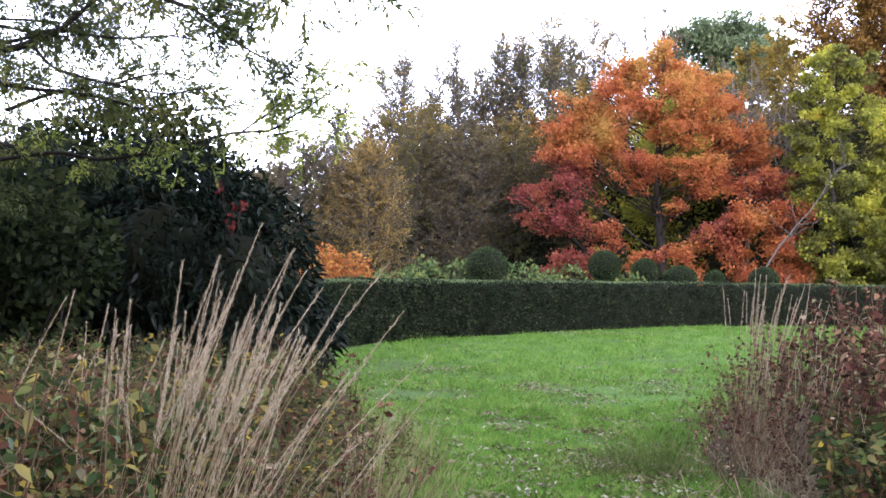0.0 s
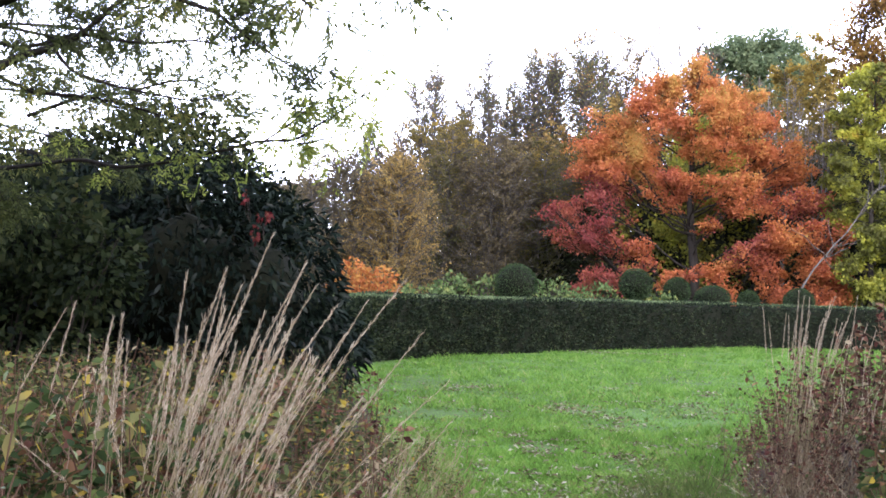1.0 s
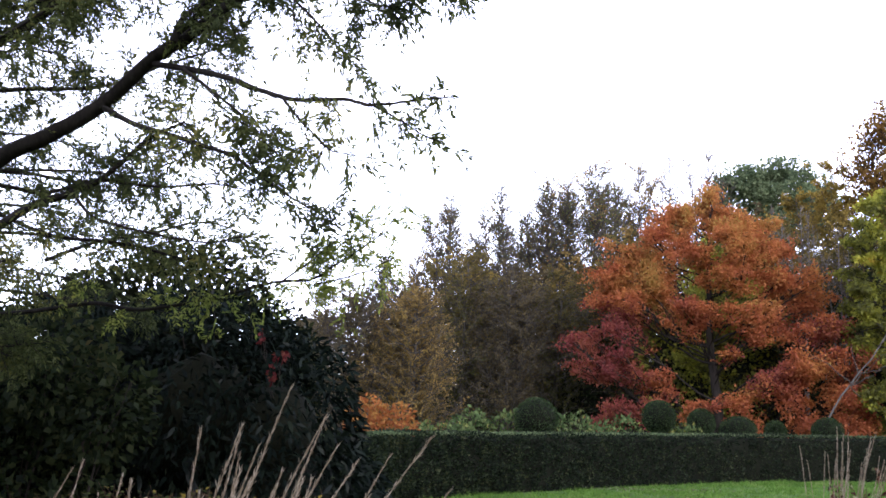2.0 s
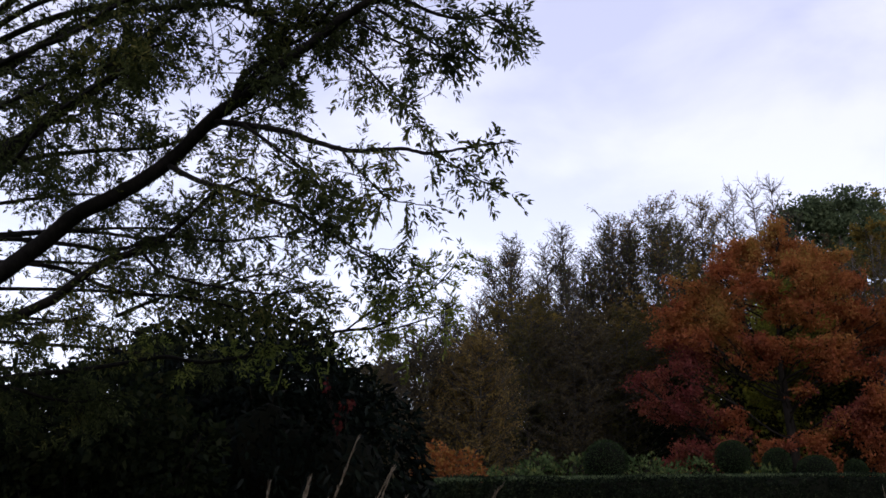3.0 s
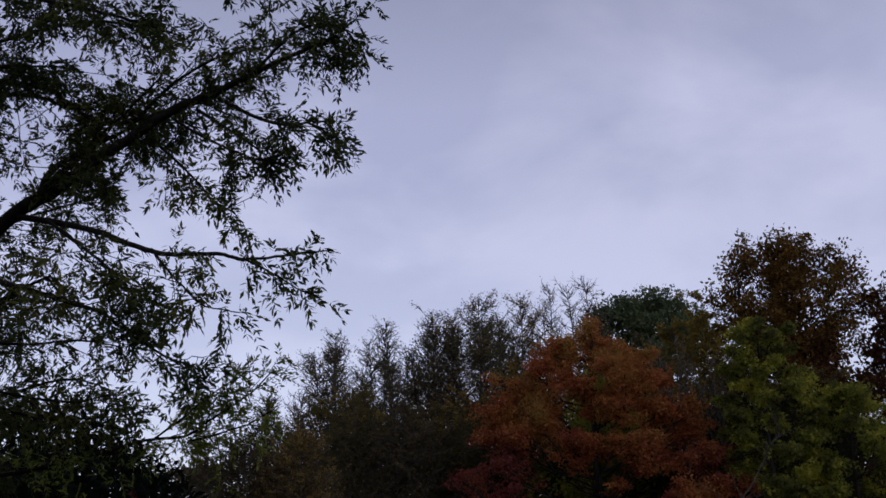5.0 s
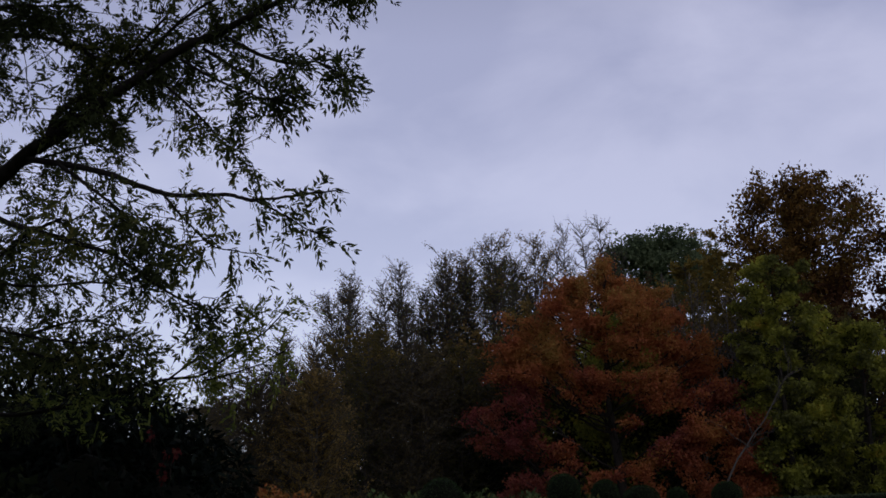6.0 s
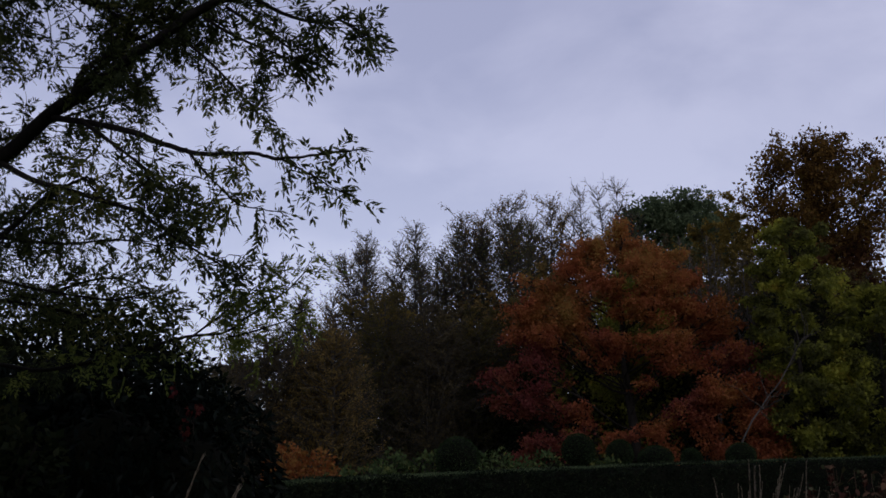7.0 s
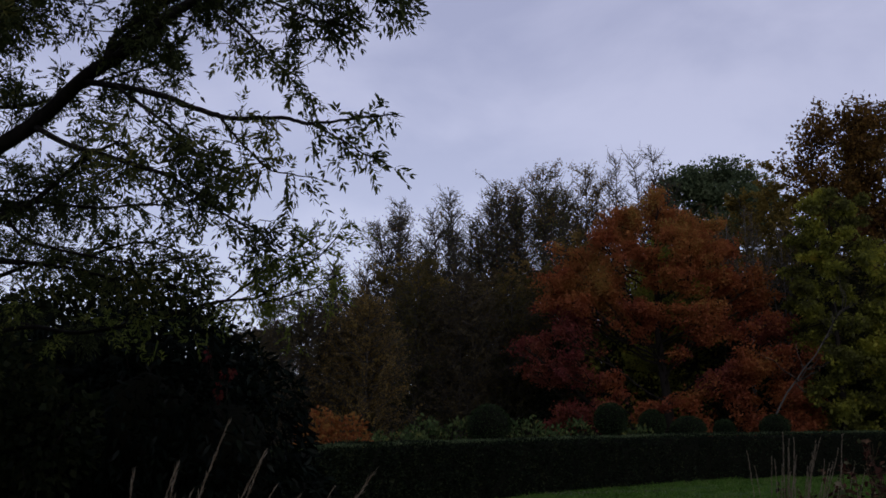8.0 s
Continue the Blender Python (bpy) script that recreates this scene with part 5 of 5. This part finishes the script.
# ---- border plants ----


def leaf_shape(name, length, width, mat, seed):
    """One broad leaf, cupped, with a drooping tip."""
    r = np.random.default_rng(seed)
    rows = [(0, 0.08), (0.25, 0.75), (0.5, 1.0), (0.75, 0.7), (1.0, 0.05)]
    v, f = [], []
    for u, w in rows:
        z = -0.35 * length * u * u + r.normal(0, 0.03) * length
        half = w * width / 2
        v += [(u * length, -half, z + half * 0.35), (u * length, 0, z), (u * length, half, z + half * 0.35)]
    for i in range(4):
        for j in range(2):
            a = i * 3 + j
            f.append((a, a + 1, a + 4, a + 3))
    return mesh_of(name, v, f, mat, True)


def leaf_tint(name, c):
    """A single border leaf: base tint with blotches and a tone of its own."""
    m, n, l, out = material(name)
    info = n.new("ShaderNodeObjectInfo")
    tc = n.new("ShaderNodeTexCoord")
    no = n.new("ShaderNodeTexNoise")
    no.inputs["Scale"].default_value, no.inputs["Detail"].default_value = 30.0, 4.0
    l.new(tc.outputs["Object"], no.inputs["Vector"])
    f = math_node(n, l, "ADD", math_node(n, l, "MULTIPLY", info.outputs["Random"], 0.75), math_node(n, l, "MULTIPLY", no.outputs["Fac"], 0.3))
    r = ramp(n, [(q, tuple(v * 0.42 for v in k)) for q, k in c])
    l.new(f, r.inputs["Fac"])
    p = n.new("ShaderNodeBsdfPrincipled")
    p.inputs["Roughness"].default_value = 0.6
    p.inputs["Specular IOR Level"].default_value = 0.3
    l.new(r.outputs["Color"], p.inputs["Base Color"])
    l.new(p.outputs[0], out.inputs["Surface"])
    return m


BROAD = leaf_tint("broad_leaf", [(0.05, (0.16, 0.05, 0.025)), (0.2, (0.22, 0.12, 0.045)), (0.35, (0.04, 0.065, 0.025)), (0.62, (0.085, 0.14, 0.045)), (0.82, (0.20, 0.23, 0.06)), (0.97, (0.55, 0.40, 0.04))])
BROAD_LEAVES = [leaf_shape("leaf", 0.10, 0.055, BROAD, 1), leaf_shape("leaf", 0.085, 0.038, BROAD, 2), leaf_shape("leaf", 0.12, 0.06, BROAD, 3)]


def border_plant(name, mat, label, seed, stems, height, leaves, length, width, whole_leaves=0, stalk=STALK, leaf_maker=None):
    """A leggy border perennial of about the given height: stalks with leaves along them."""
    r = np.random.default_rng(seed)
    t = thing(name, (0, 0, -50), label, "plant")
    at, along = [], []
    for _ in range(stems):
        st = Tubes(3)
        e = np.array([r.normal(0, 0.16), r.normal(0, 0.16), height * r.uniform(0.7, 1.08)])
        s = np.array([r.normal(0, 0.07), r.normal(0, 0.07), 0.0])
        w = wander(s, e, 8, 0.12)
        st.add(w, 0.0055, 0.0025)
        for k in range(1):
            j = r.integers(4, 7)
            q = wander(w[j], w[j] + unit(np.array([r.normal(0, 1), r.normal(0, 1), 0.9])) * height * 0.2, 4, 0.15)
            st.add(q, 0.003, 0.0015)
            for pnt in q[1:]:
                at.append(pnt)
                along.append(r.normal(0, 1, 3))
        for _ in range(leaves // stems):
            v = r.uniform(0.1, 1.0) ** 0.8 * 7
            j = min(6, int(v))
            at.append(w[j] + (w[j + 1] - w[j]) * (v - j))
            along.append(np.array([r.normal(0, 1), r.normal(0, 1), r.normal(-0.1, 0.45)]))
        child("stalk", st.mesh("stalk", stalk), t)
    at, along = np.array(at), np.array(along)
    size = length * r.uniform(0.6, 1.35, len(at))
    child("foliage", (leaf_maker or leaf_mesh)("foliage", at, along, size, size * (width / length), mat), t)
    for _ in range(whole_leaves):
        a = r.uniform(0, 6.283)
        z = height * r.uniform(0.5, 1.02)
        m = pose(math.cos(a) * r.uniform(0.02, 0.16), math.sin(a) * r.uniform(0.02, 0.16), z, r.normal(0, 25), r.normal(10, 22), math.degrees(a) + r.normal(0, 30)) @ Matrix.Scale(r.uniform(0.3, 0.5), 4)
        child("leaf", BROAD_LEAVES[r.integers(0, 3)], t, "", m)
    return t


def plant_over(kinds, spots, group, lean=4):
    """Sets copies of the plants on the spots: x, y, scale. lean: how far they stand out of plumb, in degrees."""
    used = set()
    for x, y, s in spots:
        k = int(rng.integers(0, len(kinds)))
        m = pose(x, y, 0.03, rng.normal(0, lean), rng.normal(0, lean), rng.uniform(0, 360)) @ Matrix.Scale(s, 4)
        if k in used:
            o = copy_thing(kinds[k], m)
            o.matrix_basis = m
        else:
            used.add(k)
            o = kinds[k]
            o.matrix_basis = m
        tagged(o, group=group)


def edge_x(y):
    return float(np.interp(y, [1.0, 3.0, 5.0, 6.8, 9.5, 12.5, 15.8], [-0.5, -0.42, -0.25, -0.25, -0.65, -1.3, -2.3]))


near_kinds = [border_plant("border_perennial", BED_LEAF, "leafy border perennial turning yellow and brown", 11 + i, 7, 1.0, 210, 0.05, 0.024, 6, leaf_maker=oval_leaf_mesh) for i in range(3)]
far_kinds = [border_plant("border_perennial", BED_LEAF, "tall leafy border perennial past its bloom", 21 + i, 7, 1.0, 220, 0.068, 0.034) for i in range(3)]
brown_kinds = [border_plant("withered_perennial", BED_RED_LEAF, "withered perennial with brown stalks and red-brown leaves", 31 + i, 7, 1.0, 190, 0.044, 0.025, leaf_maker=oval_leaf_mesh) for i in range(4)]
near, rest = [], []
rng = np.random.default_rng(107)
for k in range(205):
    y = 2.75 + 9.0 * rng.uniform(0, 1) ** 1.7
    x = edge_x(y) - 0.22 - (0.7 + 0.4 * y) * rng.uniform(0, 1)
    inset = min(1.0, (edge_x(y) - x) / 0.9)
    s = (0.42 + 0.7 * inset) * rng.uniform(0.78, 1.1) * float(np.interp(y, [2.5, 4, 6, 12], [1.05, 0.98, 0.78, 0.68]))
    (near if y < 4.3 else rest).append((x, y, s))
for k in range(16):
    y = rng.uniform(3.4, 7.0)
    rest.append((edge_x(y) - rng.uniform(0.1, 0.6), y, rng.uniform(0.25, 0.55)))
for k in range(14):
    y = rng.uniform(5.6, 8.6)
    rest.append((edge_x(y) + rng.uniform(-0.25, 0.3), y, rng.uniform(0.16, 0.42)))
plant_over(near_kinds, near, "border perennials")
plant_over(far_kinds, rest, "border perennials")
left_kinds = [border_plant("withered_perennial", BED_RED_LEAF, "withered brown perennial among greener border plants", 61 + i, 8, 1.0, 120, 0.05, 0.028) for i in range(2)]
left_spots = []
for k in range(22):
    y = 3.0 + 5.5 * rng.uniform(0, 1)
    left_spots.append((edge_x(y) - 0.15 - (0.5 + 0.3 * y) * rng.uniform(0, 1), y, rng.uniform(0.55, 1.0)))
plant_over(left_kinds, left_spots, "withered plants in the border")
spots = []
for k in range(96):
    y = 5.3 + 4.9 * ((k * 0.61803) % 1.0)
    edge = float(np.interp(y, [5.0, 6.8, 8.4, 10.2], [2.75, 2.35, 2.4, 3.0]))
    x = edge + 0.05 + 3.0 * ((k + 0.5) / 96) ** 1.2
    inset = min(1.0, (x - edge) / 1.0)
    spots.append((x, y, (0.55 + 0.78 * inset) * rng.uniform(0.68, 1.2)))
sprigs = [(2.05 + 0.4 * rng.uniform(0, 1), rng.uniform(6.5, 8.3), rng.uniform(0.45, 0.85)) for k in range(9)]
green_spots = [(0.445 * y + rng.uniform(-0.2, 0.35), y, rng.uniform(0.4, 0.85)) for y in np.linspace(5.6, 7.8, 46)]
plant_over([border_plant("border_perennial", BED_LEAF, "low green perennial among withered plants", 51 + i, 6, 1.0, 110, 0.095, 0.05, leaf_maker=oval_leaf_mesh) for i in range(2)], green_spots, "border perennials")
plant_over(brown_kinds, spots, "withered plants beside the lawn", 9)
plant_over([border_plant("withered_perennial", BED_RED_LEAF, "thin brown sprig leaning out over the lawn", 71 + i, 4, 1.0, 44, 0.05, 0.028) for i in range(2)], sprigs, "withered plants beside the lawn", 13)

# ---- lawn grass, fallen leaves, straw ----
rng = np.random.default_rng(108)


def on_lawn(n, near=5.5, far=31.0, power=2.0):
    """Random spots on the open lawn, thicker near the front."""
    y = near + (far - near) * rng.uniform(0, 1, n * 2) ** power
    left = np.interp(y, [1, 5, 6.8, 9.5, 12.5, 16, 18.5, 20.2, 22.1, 24.1, 26.5, 29.2], [-0.6, -0.6, -0.55, -0.85, -1.4, -2.5, -2.3, -1.7, -0.3, 1.7, 4.2, 8.1])
    right = np.interp(y, [1, 6.8, 8.4, 10.2, 12, 31], [2.6, 2.5, 2.6, 3.4, 8, 17])
    x = left + (right - left) * rng.uniform(0, 1, n * 2)
    p = np.column_stack([x, y])[:n]
    return p


spot = on_lawn(150000, 5.2, 31.0, 1.8)
tuft = soft_noise(spots3(spot, 1.3, 0.5)) + 0.6 * soft_noise(spots3(spot, 5.0, 4.5))
hz = ground_level(spot)
tall = np.clip(0.045 + 0.05 * tuft, 0.012, 0.14) * rng.uniform(0.6, 1.4, len(spot)) * (1 + spot[:, 1] * 0.015)
at = np.column_stack([spot, hz - 0.004])
tip = at + np.column_stack([rng.normal(0, 0.6, len(spot)) * tall, rng.normal(0, 0.6, len(spot)) * tall, tall])
tagged(new("lawn_grass", blades("lawn_grass", at, tip, 0.0065 + 0.0007 * spot[:, 1], GRASS_BLADE)), "short bright green lawn grass", "grass", "", "stuff")

heap = on_lawn(260, 5.2, 17, 1.9)
idx = rng.integers(0, len(heap), 8200)
spot = heap[idx] + rng.normal(0, 0.075, (8200, 2)) * np.array([1.6, 1.0]) * (0.5 + idx % 5 * 0.25)[:, None]
spot = np.concatenate([spot, on_lawn(1300, 5.2, 24, 1.5), np.array([(4.1, 24.7)]) + rng.normal(0, 1, (420, 2)) * np.array([0.9, 0.25])])
at = np.column_stack([spot, ground_level(spot) + 0.02]) + np.column_stack([np.zeros((len(spot), 2)), rng.uniform(0, 0.03, len(spot))])
along = rng.normal(0, 1, (len(spot), 3)) * np.array([1, 1, 0.22])
size = rng.uniform(0.028, 0.07, len(spot))
tagged(new("fallen_leaves", oval_leaf_mesh("fallen_leaves", at, along, size, size * 0.34, LITTER, 0.9)), "pale withered leaves lying on the lawn", "leaves", "", "stuff")

n = 16000
spot = on_lawn(n, 5.3, 16, 1.9) + rng.normal(0, 0.1, (n, 2))
keep = soft_noise(spots3(spot, 0.9, 9.3)) > -0.15
spot = spot[keep]
n = len(spot)
at = np.column_stack([spot, ground_level(spot) + 0.005])
along = rng.normal(0, 1, (n, 3)) * np.array([1, 1, 0.3]) + [0, 0, 0.55]
size = rng.uniform(0.035, 0.085, n)
tagged(new("lawn_weeds", leaf_mesh("lawn_weeds", at, along, size, size * 0.4, WEED_LEAF)), "low broad-leaved weeds in the lawn", "weeds", "", "stuff")

for name, mat, n, label in [("edge_grass", GRASS_BLADE, 1500, "ragged green grass along the border"), ("edge_straw", STRAW, 1700, "dry bent grass along the border")]:
    y = rng.uniform(3.6, 9.5, n)
    x = np.interp(y, [1.0, 3.0, 5.0, 6.8, 9.5], [-0.5, -0.42, -0.25, -0.25, -0.65]) + rng.normal(-0.02, 0.22, n)
    at = np.column_stack([x, y, np.full(n, 0.01)])
    long = rng.uniform(0.08, 0.34, n)
    tip = at + np.column_stack([rng.normal(0.25, 0.5, n) * long, rng.normal(0, 0.5, n) * long, long])
    tagged(new(name, blades(name, at, tip, rng.uniform(0.004, 0.009, n), mat)), label, "grass", "", "stuff")

n = 1500
y = rng.uniform(2.5, 6.0, n)
at = np.column_stack([np.interp(y, [1.0, 3.0, 5.0, 6.8], [-0.5, -0.42, -0.25, -0.25]) - rng.uniform(0.0, 0.75, n) * (0.6 + 0.42 * y), y, np.full(n, 0.04)])
long = rng.uniform(0.3, 0.95, n)
tip = at + np.column_stack([rng.normal(0.12, 0.32, n) * long, rng.normal(0, 0.3, n) * long, long])
tagged(new("dry_stalks", blades("dry_stalks", at, tip, rng.uniform(0.003, 0.008, n), STRAW)), "thin dry stalks among the border plants", "straw", "", "stuff")

n = 300
foot = np.column_stack([rng.normal(2.55, 0.3, n), rng.normal(5.9, 0.4, n), np.full(n, 0.03)])
bend = foot + np.column_stack([rng.normal(0, 0.13, n), rng.normal(0, 0.13, n), rng.uniform(0.08, 0.3, n)])
tip = bend + np.column_stack([rng.normal(0.02, 0.18, n), rng.normal(-0.05, 0.16, n), rng.normal(-0.05, 0.1, n)])
side = unit(np.cross(tip - foot, rng.normal(0, 1, (n, 3)))) * rng.uniform(0.0016, 0.0032, (n, 1))
v = np.stack([foot - side, foot + side, bend + side, bend - side, tip], 1).reshape(-1, 3)
base = np.arange(n)[:, None] * 5
tagged(new("bent_straw", mesh_of("bent_straw", v, np.concatenate([base + [0, 1, 2], base + [0, 2, 3], base + [3, 2, 4]]), STRAW)), "pale bent straw at the foot of the withered plants", "straw", "", "stuff")

n = 260
at = np.column_stack([rng.normal(2.45, 0.3, n), rng.normal(6.9, 0.7, n), rng.uniform(0.03, 0.22, n)])
tip = at + rng.normal(0, 0.16, (n, 3)) * np.array([1, 1, 0.75]) + [0, 0, 0.08]
tagged(new("dry_straw", blades("dry_straw", at, tip, rng.uniform(0.003, 0.007, n), STRAW)), "tangled dry grass below the withered plants", "straw", "", "stuff")

n = 800
c = np.array([(1.55, 7.9), (1.75, 7.6), (1.95, 8.2), (1.35, 7.5), (2.0, 7.4)])[rng.integers(0, 5, n)]
at = np.column_stack([c + rng.normal(0, 0.2, (n, 2)) * rng.uniform(0.2, 1.3, (n, 1)), np.zeros(n)])
tip = at + np.column_stack([rng.normal(0, 0.16, n), rng.normal(0, 0.16, n), rng.uniform(0.1, 0.38, n)])
tagged(new("grass_tuft", blades("grass_tuft", at, tip, rng.uniform(0.004, 0.007, n), LONG_GRASS)), "long uncut grass at the lawn's edge", "grass", "", "stuff")
